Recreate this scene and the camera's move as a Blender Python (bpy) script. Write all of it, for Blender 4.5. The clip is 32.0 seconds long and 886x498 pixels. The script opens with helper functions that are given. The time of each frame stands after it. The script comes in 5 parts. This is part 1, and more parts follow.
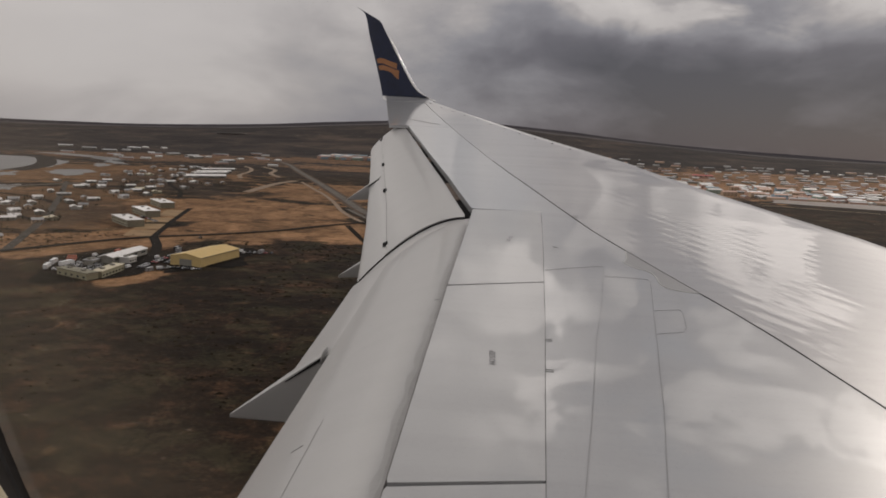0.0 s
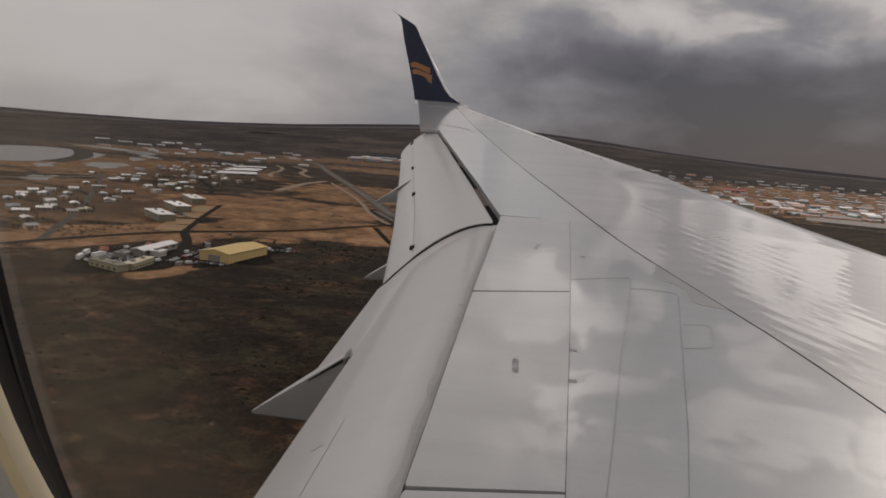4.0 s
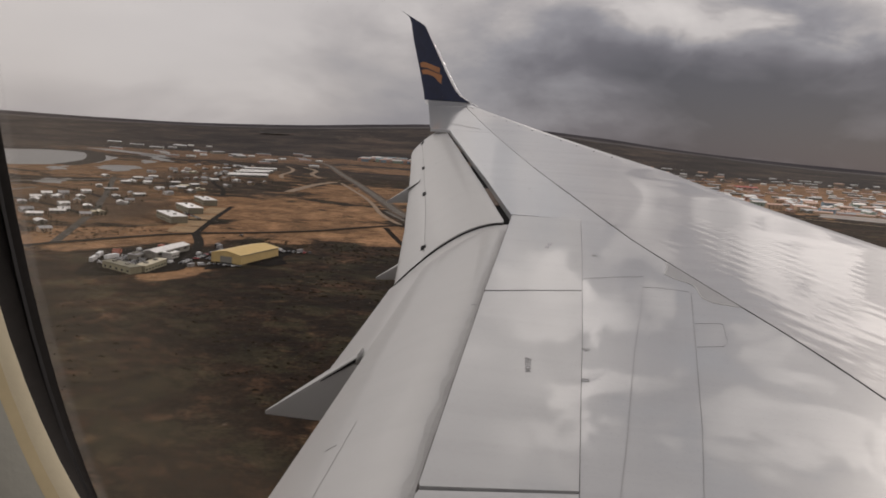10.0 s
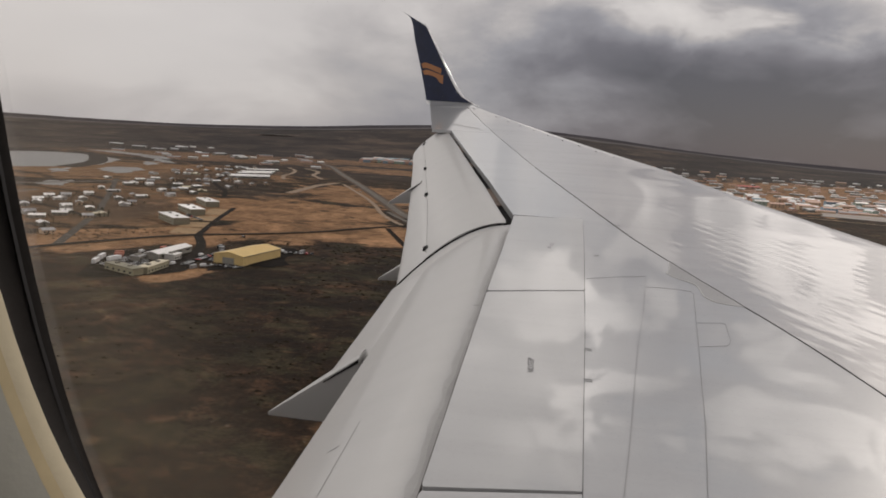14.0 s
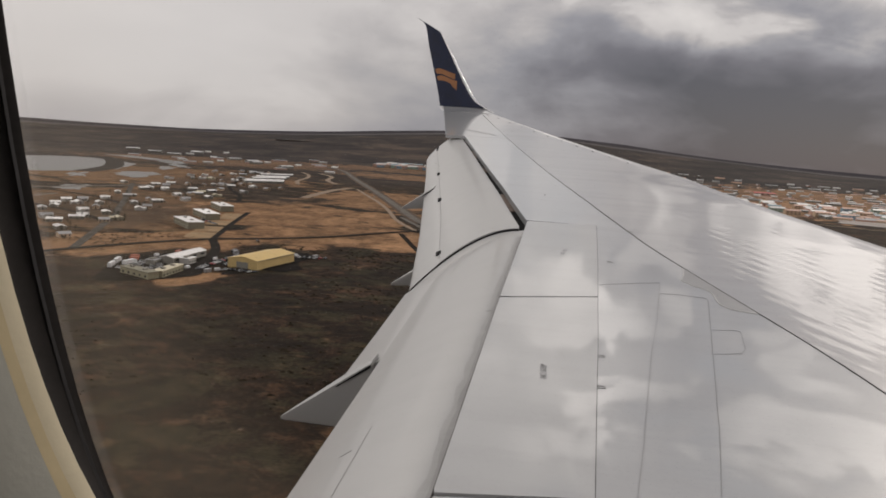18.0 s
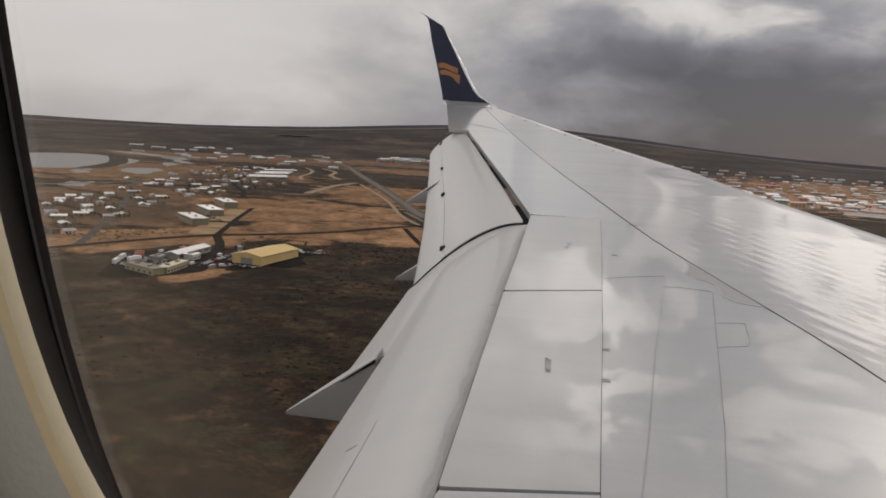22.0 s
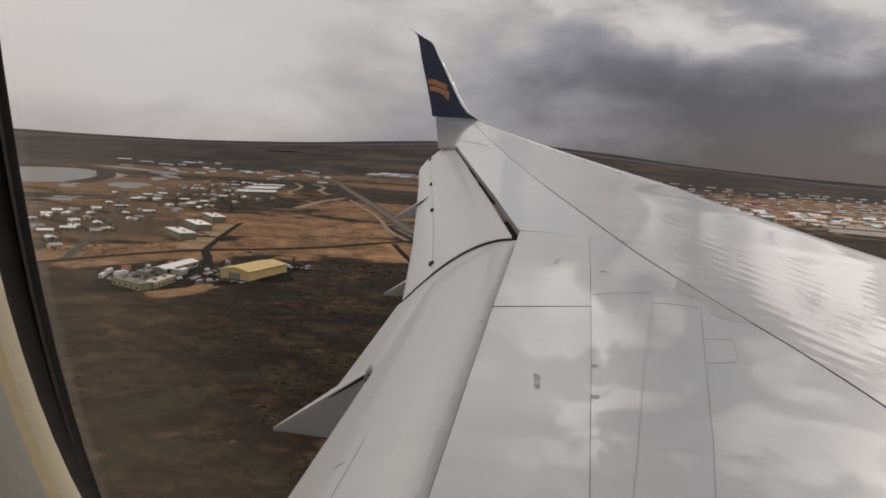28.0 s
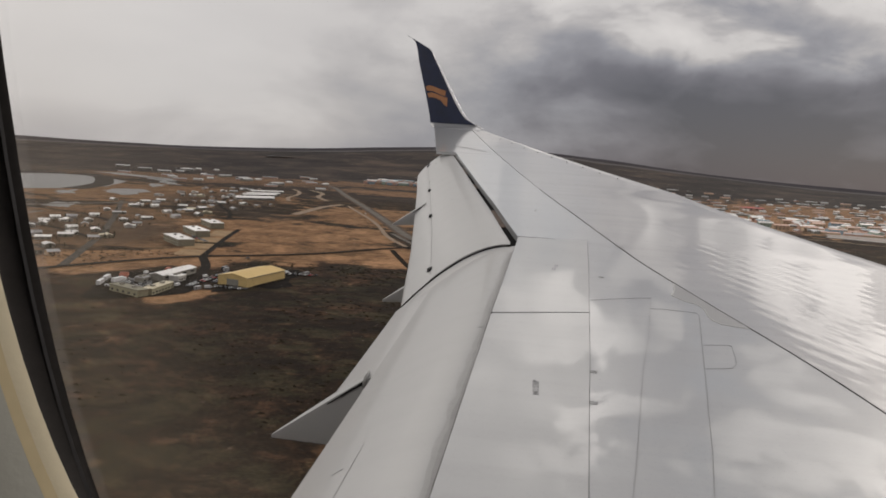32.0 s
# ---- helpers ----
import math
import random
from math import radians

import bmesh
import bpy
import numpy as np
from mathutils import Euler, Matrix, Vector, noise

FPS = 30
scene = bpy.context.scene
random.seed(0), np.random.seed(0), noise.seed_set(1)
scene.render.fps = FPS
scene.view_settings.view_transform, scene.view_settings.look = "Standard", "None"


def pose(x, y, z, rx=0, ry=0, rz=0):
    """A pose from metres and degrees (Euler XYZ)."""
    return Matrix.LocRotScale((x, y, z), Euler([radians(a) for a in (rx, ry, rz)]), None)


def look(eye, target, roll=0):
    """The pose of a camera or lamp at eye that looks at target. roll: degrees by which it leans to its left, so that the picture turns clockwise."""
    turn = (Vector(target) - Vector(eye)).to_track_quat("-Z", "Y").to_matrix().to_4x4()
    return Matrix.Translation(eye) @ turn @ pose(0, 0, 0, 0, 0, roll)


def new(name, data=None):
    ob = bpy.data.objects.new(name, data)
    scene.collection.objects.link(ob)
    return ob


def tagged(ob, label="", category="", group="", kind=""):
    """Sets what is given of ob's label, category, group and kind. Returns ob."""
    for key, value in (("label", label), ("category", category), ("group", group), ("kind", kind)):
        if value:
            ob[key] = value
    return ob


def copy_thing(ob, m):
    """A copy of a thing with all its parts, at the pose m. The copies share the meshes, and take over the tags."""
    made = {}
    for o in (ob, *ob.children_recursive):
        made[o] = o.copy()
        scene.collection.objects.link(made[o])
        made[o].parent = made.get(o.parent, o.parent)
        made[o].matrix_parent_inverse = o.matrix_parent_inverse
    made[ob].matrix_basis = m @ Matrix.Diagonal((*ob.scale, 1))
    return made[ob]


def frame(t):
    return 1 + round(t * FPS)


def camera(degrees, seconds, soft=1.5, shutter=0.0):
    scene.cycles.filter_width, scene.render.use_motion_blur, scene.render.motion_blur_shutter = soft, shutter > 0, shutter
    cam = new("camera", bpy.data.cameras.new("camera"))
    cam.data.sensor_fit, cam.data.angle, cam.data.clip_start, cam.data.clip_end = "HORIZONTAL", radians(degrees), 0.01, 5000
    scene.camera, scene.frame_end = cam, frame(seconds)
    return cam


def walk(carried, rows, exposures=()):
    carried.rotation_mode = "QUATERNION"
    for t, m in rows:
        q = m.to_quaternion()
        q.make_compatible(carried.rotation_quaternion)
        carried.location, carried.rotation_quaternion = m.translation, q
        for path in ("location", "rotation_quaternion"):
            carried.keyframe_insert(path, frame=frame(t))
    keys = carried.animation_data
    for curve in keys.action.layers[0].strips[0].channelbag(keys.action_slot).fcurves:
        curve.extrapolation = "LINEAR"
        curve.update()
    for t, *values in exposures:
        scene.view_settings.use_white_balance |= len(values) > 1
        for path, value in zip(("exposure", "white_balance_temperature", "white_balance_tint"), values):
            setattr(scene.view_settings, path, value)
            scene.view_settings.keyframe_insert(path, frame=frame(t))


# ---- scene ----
cam = camera(62.0, 32.0, soft=1.8)

# eye of the passenger above the ground
EYE_X, EYE_Z = 4.0, 100.5
# the aircraft flies a little port wing up
HULL = pose(EYE_X, 0, EYE_Z, 1.05, 0, 0)

# seconds, sideways shift, pitch, roll, yaw
ROWS = [
    (0, 0.0108, -9.69, -2.66, 4.32), (0.5, 0.0101, -10.09, -2.82, 4.84), (1, 0.0094, -10.99, -2.83, 4.46), (1.5, 0.0087, -10.24, -3.26, 5.27),
    (2, 0.0079, -9.65, -3.57, 5.43), (2.5, 0.0072, -9.32, -3.93, 6.16), (4.5, 0.0042, -9.56, -4.50, 6.65), (5, 0.0035, -10.41, -4.29, 6.02),
    (5.5, 0.0027, -10.40, -4.45, 6.67), (6, 0.0020, -9.84, -4.13, 6.64), (6.5, 0.0018, -9.28, -4.16, 7.12), (7, 0.0015, -9.15, -4.36, 7.11),
    (7.5, 0.0013, -9.50, -4.17, 7.24), (8, 0.0010, -9.75, -4.00, 7.55), (8.5, 0.0008, -9.35, -4.05, 7.36), (9, 0.0005, -9.31, -4.13, 6.91),
    (9.5, 0.0003, -9.33, -4.22, 6.66), (10, 0.0000, -9.52, -3.89, 7.45), (10.5, -0.0002, -9.27, -3.91, 7.78), (11, -0.0003, -9.19, -3.67, 7.62),
    (11.5, -0.0005, -9.47, -3.63, 7.84), (12, -0.0006, -9.49, -3.70, 7.81), (12.5, -0.0008, -9.65, -3.44, 8.36), (13, -0.0010, -9.82, -3.57, 8.02),
    (13.5, -0.0011, -9.69, -3.65, 7.94), (14, -0.0013, -9.49, -3.66, 7.57), (14.5, -0.0012, -9.12, -3.54, 7.90), (16.5, -0.0006, -10.23, -3.63, 8.10),
    (17, -0.0005, -9.73, -3.73, 8.35), (17.5, -0.0004, -9.30, -3.78, 8.47), (18, -0.0003, -9.14, -3.77, 8.62), (18.5, -0.0001, -9.22, -3.85, 8.27),
    (19, 0.0000, -9.15, -3.76, 8.55), (19.5, -0.0000, -9.31, -3.67, 8.58), (20, -0.0000, -9.63, -3.42, 8.49), (20.5, -0.0001, -10.06, -3.27, 8.87),
    (21, -0.0001, -10.00, -3.28, 9.04), (21.5, -0.0001, -9.78, -3.21, 8.99), (22, -0.0001, -9.58, -3.37, 8.86), (22.5, -0.0002, -8.99, -3.59, 9.01),
    (23, -0.0002, -8.48, -3.91, 8.78), (23.5, -0.0002, -8.63, -3.92, 8.10), (24, -0.0003, -8.54, -3.77, 8.40), (24.5, -0.0003, -8.21, -3.74, 8.30),
    (25, -0.0003, -8.54, -3.63, 8.30), (25.5, -0.0005, -8.85, -3.50, 8.18), (27.5, -0.0014, -8.26, -3.69, 8.16), (28, -0.0016, -8.32, -3.65, 8.03),
    (28.5, -0.0018, -8.10, -3.73, 7.94), (29, -0.0020, -7.86, -3.94, 7.67), (29.5, -0.0022, -7.75, -4.07, 7.76), (30, -0.0024, -8.22, -4.03, 8.14),
    (30.5, -0.0026, -9.47, -3.88, 7.43), (31, -0.0027, -8.81, -3.62, 8.10), (31.5, -0.0029, -8.13, -3.64, 7.95), (32, -0.0031, -7.84, -3.62, 7.89),
]

walk(cam, [(t, HULL @ pose(x, 0, 0, 90 + pitch, roll, yaw)) for t, x, pitch, roll, yaw in ROWS],
     exposures=[(0.0, -0.27, 6700, 13), (2.5, -0.28, 6700, 13), (5.0, -0.46, 6700, 14), (6.0, -0.40, 6700, 14), (8.0, -0.14, 6700, 14), (10.0, -0.10, 6700, 14), (13.0, 0.0, 6680, 12.5), (19.0, 0.05, 6660, 12), (23.0, 0.02, 6650, 11.5), (25.5, -0.04, 6640, 11.4), (28.0, -0.05, 6620, 11.3), (29.0, -0.07, 6620, 11.2), (30.0, 0.06, 6610, 11.1), (32.0, 0.04, 6600, 11)])

# ---- sky and sun ----
SUN_AZ, SUN_EL = radians(38), radians(30)     # clockwise from the outboard axis


def ramp(tree, stops, source):
    n = tree.nodes.new("ShaderNodeValToRGB")
    el = n.color_ramp.elements
    while len(el) > 1:
        el.remove(el[-1])
    for i, (p, c) in enumerate(stops):
        e = el[0] if i == 0 else el.new(p)
        e.position = p
        e.color = (*c, 1) if len(c) == 3 else c
    tree.links.new(source, n.inputs["Fac"])
    return n


def maths(tree, op, a, b=None, clamp=False):
    n = tree.nodes.new("ShaderNodeMath")
    n.operation, n.use_clamp = op, clamp
    for i, v in enumerate((a, b)):
        if v is None:
            continue
        if isinstance(v, (int, float)):
            n.inputs[i].default_value = v
        else:
            tree.links.new(v, n.inputs[i])
    return n.outputs[0]


def noise_tex(tree, vec, scale, detail=4.0, rough=0.55, warp=0.0):
    n = tree.nodes.new("ShaderNodeTexNoise")
    n.inputs["Scale"].default_value, n.inputs["Detail"].default_value = scale, detail
    n.inputs["Roughness"].default_value, n.inputs["Distortion"].default_value = rough, warp
    if vec is not None:
        tree.links.new(vec, n.inputs["Vector"])
    return n.outputs["Fac"]


def mixc(tree, fac, a, b, blend="MIX"):
    n = tree.nodes.new("ShaderNodeMix")
    n.data_type, n.blend_type = "RGBA", blend
    ins = {i.identifier: i for i in n.inputs}
    for key, v in (("Factor_Float", fac), ("A_Color", a), ("B_Color", b)):
        if isinstance(v, (int, float)):
            ins[key].default_value = v
        elif isinstance(v, tuple):
            ins[key].default_value = (*v, 1)
        else:
            tree.links.new(v, ins[key])
    return {o.identifier: o for o in n.outputs}["Result_Color"]


world = bpy.data.worlds.new("overcast_sky")
scene.world = world
world.use_nodes = True
wt = world.node_tree
wt.nodes.clear()
coord = wt.nodes.new("ShaderNodeTexCoord").outputs["Generated"]
sep = wt.nodes.new("ShaderNodeSeparateXYZ")
wt.links.new(coord, sep.inputs[0])


def smooth(tree, v, a, b_, lo=0.0, hi=1.0):
    n = tree.nodes.new("ShaderNodeMapRange")
    n.interpolation_type = "SMOOTHSTEP"
    for key, val in (("From Min", a), ("From Max", b_), ("To Min", lo), ("To Max", hi)):
        n.inputs[key].default_value = val
    tree.links.new(v, n.inputs["Value"])
    return n.outputs["Result"]


height = maths(wt, "ADD", maths(wt, "MAXIMUM", sep.outputs[2], 0.0), 0.42)
flat = wt.nodes.new("ShaderNodeCombineXYZ")
wt.links.new(maths(wt, "DIVIDE", sep.outputs[0], height), flat.inputs[0])
wt.links.new(maths(wt, "DIVIDE", sep.outputs[1], height), flat.inputs[1])
wt.links.new(maths(wt, "MULTIPLY", sep.outputs[2], 2.2), flat.inputs[2])
big = noise_tex(wt, flat.outputs[0], 1.15, 4.0, 0.5, 0.5)
mid = noise_tex(wt, flat.outputs[0], 3.2, 6.0, 0.52, 0.3)
# a thick bank of rain cloud low towards the front, a smooth thin deck aft, broken cloud above
front = smooth(wt, sep.outputs[0], -0.20, 0.28)
bank = maths(wt, "MULTIPLY", front, smooth(wt, sep.outputs[2], 0.105, 0.20, 1.0, 0.0))
puff = noise_tex(wt, flat.outputs[0], 6.2, 9.0, 0.58, 0.4)
mid = maths(wt, "MULTIPLY", maths(wt, "SUBTRACT", mid, 0.5), smooth(wt, sep.outputs[0], -0.30, 0.12, 0.06, 0.34))
big = maths(wt, "MULTIPLY", maths(wt, "SUBTRACT", big, 0.5), smooth(wt, sep.outputs[2], 0.12, 0.45, 0.42, 0.5))
cover = maths(wt, "ADD", maths(wt, "ADD", big, mid), 0.562)
cover = maths(wt, "ADD", cover, maths(wt, "MULTIPLY", bank, -0.25))
# pale rims where the bank tears open
torn = maths(wt, "MULTIPLY", maths(wt, "MULTIPLY", smooth(wt, noise_tex(wt, flat.outputs[0], 3.4, 4.0, 0.5, 0.2), 0.34, 0.68), smooth(wt, sep.outputs[2], 0.105, 0.18)), smooth(wt, sep.outputs[0], -0.24, 0.16))
cover = maths(wt, "ADD", cover, maths(wt, "MULTIPLY", maths(wt, "MULTIPLY", torn, smooth(wt, sep.outputs[2], 0.20, 0.28, 1.0, 0.25)), 0.25))
# ragged bright rents low in the bank, darker folds beside them
squash = wt.nodes.new("ShaderNodeMapping")
squash.inputs["Scale"].default_value = (1.0, 0.6, 1.75)
squash.inputs["Rotation"].default_value = (0, radians(-14), 0)
squash.inputs["Location"].default_value = (-0.20, 0.0, 0.03)
wt.links.new(coord, squash.inputs[0])
rent = smooth(wt, noise_tex(wt, squash.outputs[0], 5.0, 6.0, 0.52, 0.5), 0.44, 0.70)
rent = maths(wt, "MULTIPLY", maths(wt, "MULTIPLY", rent, smooth(wt, sep.outputs[2], 0.05, 0.19)), smooth(wt, sep.outputs[0], -0.24, 0.02))
cover = maths(wt, "ADD", cover, maths(wt, "MULTIPLY", maths(wt, "MULTIPLY", rent, smooth(wt, sep.outputs[2], 0.20, 0.28, 1.0, 0.3)), 0.30))
fold = smooth(wt, noise_tex(wt, squash.outputs[0], 2.6, 7.0, 0.55, 0.4), 0.42, 0.66, 0.04, -0.11)
cover = maths(wt, "ADD", cover, maths(wt, "MULTIPLY", fold, smooth(wt, sep.outputs[0], -0.45, 0.15, 0.15, 1.0)))
wisp = maths(wt, "SUBTRACT", noise_tex(wt, squash.outputs[0], 9.0, 6.0, 0.56, 0.4), 0.5)
cover = maths(wt, "ADD", cover, maths(wt, "MULTIPLY", wisp, smooth(wt, sep.outputs[0], -0.50, 0.10, 0.02, 0.16)))
heap = maths(wt, "MULTIPLY", smooth(wt, puff, 0.49, 0.565), smooth(wt, sep.outputs[2], 0.20, 0.29))
heap = maths(wt, "MULTIPLY", maths(wt, "MULTIPLY", heap, smooth(wt, sep.outputs[0], -0.15, 0.10)), smooth(wt, sep.outputs[2], 0.52, 0.66, 1.0, 0.1))
cover = maths(wt, "ADD", cover, maths(wt, "MULTIPLY", heap, 0.19))
cover = maths(wt, "ADD", cover, maths(wt, "MULTIPLY", smooth(wt, sep.outputs[2], 0.26, 0.42), 0.045))
cover = maths(wt, "ADD", cover, maths(wt, "MULTIPLY", smooth(wt, sep.outputs[0], -0.55, -0.16, 1.0, 0.0), 0.12))
cover = maths(wt, "ADD", cover, maths(wt, "MULTIPLY", smooth(wt, sep.outputs[0], -0.55, -0.20, 1.0, 0.0), smooth(wt, sep.outputs[2], 0.03, 0.10, 0.0, 0.05)))
cover = maths(wt, "ADD", cover, smooth(wt, sep.outputs[2], 0.07, 0.14, 0.0, 0.065))
cover = maths(wt, "ADD", cover, maths(wt, "MULTIPLY", smooth(wt, sep.outputs[0], 0.0, 0.2), smooth(wt, sep.outputs[2], 0.19, 0.30, 0.0, -0.20)))
# haze dims the lowest strip
cover = maths(wt, "ADD", cover, smooth(wt, sep.outputs[2], 0.0, 0.07, -0.07, 0.0))
sun_dot = wt.nodes.new("ShaderNodeVectorMath")
sun_dot.operation = "DOT_PRODUCT"
wt.links.new(coord, sun_dot.inputs[0])
sun_dot.inputs[1].default_value = (0.395, 0.868, 0.302)
# the cloud below the sun is thin and glows
glow = maths(wt, "MULTIPLY", smooth(wt, sun_dot.outputs["Value"], 0.9885, 0.9985), smooth(wt, puff, 0.43, 0.55, 0.1, 1.0))
cover = maths(wt, "ADD", cover, maths(wt, "MULTIPLY", glow, 0.19))
# low cloud never thins out fully
spare = maths(wt, "MAXIMUM", maths(wt, "SUBTRACT", cover, 0.66), 0.0)
cover = maths(wt, "ADD", maths(wt, "MINIMUM", cover, 0.66), maths(wt, "MULTIPLY", spare, smooth(wt, sep.outputs[2], 0.21, 0.27, 0.28, 1.0)))
clouds = ramp(wt, [(0.20, (0.085, 0.085, 0.102)), (0.36, (0.155, 0.153, 0.175)), (0.50, (0.28, 0.281, 0.305)),
                   (0.60, (0.44, 0.425, 0.425)), (0.74, (0.72, 0.70, 0.68)), (1.0, (2.2, 2.1, 2.0))], cover).outputs[0]
# thin blue-grey holes higher up
hole = maths(wt, "MULTIPLY", smooth(wt, noise_tex(wt, flat.outputs[0], 3.9, 7.0, 0.55, 0.5), 0.52, 0.62), smooth(wt, sep.outputs[2], 0.30, 0.40))
hole = maths(wt, "MULTIPLY", maths(wt, "MULTIPLY", hole, smooth(wt, sep.outputs[2], 0.55, 0.72, 1.0, 0.0)), maths(wt, "SUBTRACT", 1.0, heap))
clouds = mixc(wt, maths(wt, "MULTIPLY", hole, 0.7), clouds, (0.255, 0.295, 0.35))
sky = wt.nodes.new("ShaderNodeTexSky")
sky.sky_type, sky.sun_disc = "NISHITA", False
sky.sun_elevation, sky.sun_rotation = SUN_EL, SUN_AZ
thin = wt.nodes.new("ShaderNodeVectorMath")
thin.operation = "SCALE"
wt.links.new(sky.outputs[0], thin.inputs[0])
thin.inputs["Scale"].default_value = 0.1
sky_mix = mixc(wt, 0.965, thin.outputs[0], clouds)
bg = wt.nodes.new("ShaderNodeBackground")
bg.inputs["Strength"].default_value = 1.0
wt.links.new(sky_mix, bg.inputs[0])
wo = wt.nodes.new("ShaderNodeOutputWorld")
wt.links.new(bg.outputs[0], wo.inputs[0])

sun_data = bpy.data.lights.new("sun", "SUN")
sun_data.energy, sun_data.angle, sun_data.color = 1.35, radians(10), (1.0, 0.93, 0.84)
sun = new("sun", sun_data)
sun_way = Vector((math.sin(SUN_AZ) * math.cos(SUN_EL), math.cos(SUN_AZ) * math.cos(SUN_EL), math.sin(SUN_EL)))
sun.matrix_world = look(sun_way * 3000, (0, 0, 0))


# ---- materials ----
def material(name, color, rough=0.6, metal=0.0, vary=0.12, scale=3.0, bump=0.0, bump_scale=40.0, coat=0.0, piece=0.0, spec=0.5):
    m = bpy.data.materials.new(name)
    m.use_nodes = True
    t = m.node_tree
    b = t.nodes["Principled BSDF"]
    b.inputs["Roughness"].default_value, b.inputs["Metallic"].default_value = rough, metal
    b.inputs["Specular IOR Level"].default_value = spec
    if coat:
        b.inputs["Coat Weight"].default_value, b.inputs["Coat Roughness"].default_value = coat, 0.04
    pos = t.nodes.new("ShaderNodeTexCoord").outputs["Object"]
    big_n, small_n = noise_tex(t, pos, scale, 5.0, 0.6), noise_tex(t, pos, scale * 9, 4.0, 0.6)
    mixed = maths(t, "ADD", maths(t, "MULTIPLY", big_n, 0.65), maths(t, "MULTIPLY", small_n, 0.35))
    lo, hi = [max(0, c * (1 - vary)) for c in color], [min(1, c * (1 + vary)) for c in color]
    col = ramp(t, [(0.32, lo), (0.68, hi)], mixed).outputs[0]
    if piece:
        info = t.nodes.new("ShaderNodeObjectInfo").outputs["Random"]
        hsv = t.nodes.new("ShaderNodeHueSaturation")
        t.links.new(col, hsv.inputs["Color"])
        t.links.new(maths(t, "ADD", maths(t, "MULTIPLY", info, 2 * piece), 1 - piece), hsv.inputs["Value"])
        col = hsv.outputs[0]
    t.links.new(col, b.inputs["Base Color"])
    if bump:
        bn = t.nodes.new("ShaderNodeBump")
        bn.inputs["Strength"].default_value, bn.inputs["Distance"].default_value = bump, 0.02
        t.links.new(noise_tex(t, pos, bump_scale, 4.0), bn.inputs["Height"])
        t.links.new(bn.outputs[0], b.inputs["Normal"])
    return m


def wing_paint(name, color, rough, wave, stain, coat, swept=False):
    """Aircraft enamel: faint streaks of dirt along the airflow, gentle unevenness of the skin."""
    m = bpy.data.materials.new(name)
    m.use_nodes = True
    t = m.node_tree
    b = t.nodes["Principled BSDF"]
    b.inputs["Roughness"].default_value = rough
    b.inputs["Coat Weight"].default_value, b.inputs["Coat Roughness"].default_value = coat, 0.02
    b.inputs["Coat IOR"].default_value = 1.9
    pos = t.nodes.new("ShaderNodeTexCoord").outputs["Object"]
    mp = t.nodes.new("ShaderNodeMapping")
    mp.inputs["Scale"].default_value = (0.35, 3.2, 1.0)
    t.links.new(pos, mp.inputs[0])
    streak = noise_tex(t, mp.outputs[0], 1.6, 6.0, 0.62)
    fine = noise_tex(t, pos, 35.0, 5.0, 0.6)
    mixed = maths(t, "ADD", maths(t, "MULTIPLY", streak, 0.7), maths(t, "MULTIPLY", fine, 0.3))
    dirty = [c * (1 - stain) for c in color]
    t.links.new(ramp(t, [(0.36, dirty), (0.56, color)], mixed).outputs[0], b.inputs["Base Color"])
    bn = t.nodes.new("ShaderNodeBump")
    bn.inputs["Strength"].default_value, bn.inputs["Distance"].default_value = 1.0, wave
    ruffle = mp.outputs[0]
    if swept:
        turn = t.nodes.new("ShaderNodeMapping")
        turn.inputs["Rotation"].default_value = (0, 0, radians(-124.6))
        t.links.new(pos, turn.inputs[0])
        stretch = t.nodes.new("ShaderNodeMapping")
        stretch.inputs["Scale"].default_value = (0.30, 2.4, 1.0)
        t.links.new(turn.outputs[0], stretch.inputs[0])
        ruffle = stretch.outputs[0]
    relief = noise_tex(t, ruffle, 1.1, 1.0, 0.4)
    if swept:
        # the skin sinks a little between the close ribs of the slat
        apart = t.nodes.new("ShaderNodeSeparateXYZ")
        t.links.new(pos, apart.inputs[0])
        ribs = t.nodes.new("ShaderNodeTexWave")
        ribs.bands_direction = "Y"
        ribs.inputs["Scale"].default_value, ribs.inputs["Distortion"].default_value = 1.55, 0.6
        t.links.new(turn.outputs[0], ribs.inputs["Vector"])
        relief = maths(t, "ADD", maths(t, "MULTIPLY", relief, 0.5), maths(t, "MULTIPLY", maths(t, "MULTIPLY", ribs.outputs["Fac"], maths(t, "MULTIPLY", smooth(t, noise_tex(t, pos, 0.55, 3.0, 0.5), 0.40, 0.60, 0.25, 1.0), smooth(t, apart.outputs[1], 8.2, 10.6, 1.0, 0.02))), 1.15))
    t.links.new(relief, bn.inputs["Height"])
    if not swept:
        t.links.new(bn.outputs[0], b.inputs["Normal"])
    t.links.new(bn.outputs[0], b.inputs["Coat Normal"])
    return m


PAINT = wing_paint("wing_enamel", (0.335, 0.343, 0.352), 0.35, 0.0002, 0.08, 1.0)
PAINT_SPOILER = wing_paint("spoiler_enamel", (0.375, 0.381, 0.386), 0.40, 0.0002, 0.06, 0.6)
PAINT_FLAP = wing_paint("flap_enamel", (0.425, 0.425, 0.42), 0.45, 0.0004, 0.035, 0.2)
PAINT_SLAT = wing_paint("slat_enamel", (0.325, 0.322, 0.328), 0.36, 0.00052, 0.12, 0.75, True)
PALE_LIP = material("pale_lip_grey", (0.47, 0.47, 0.465), 0.4, vary=0.15, scale=8)
MATT = wing_paint("matt_wing_enamel", (0.27, 0.272, 0.278), 0.45, 0.0003, 0.10, 0.15)
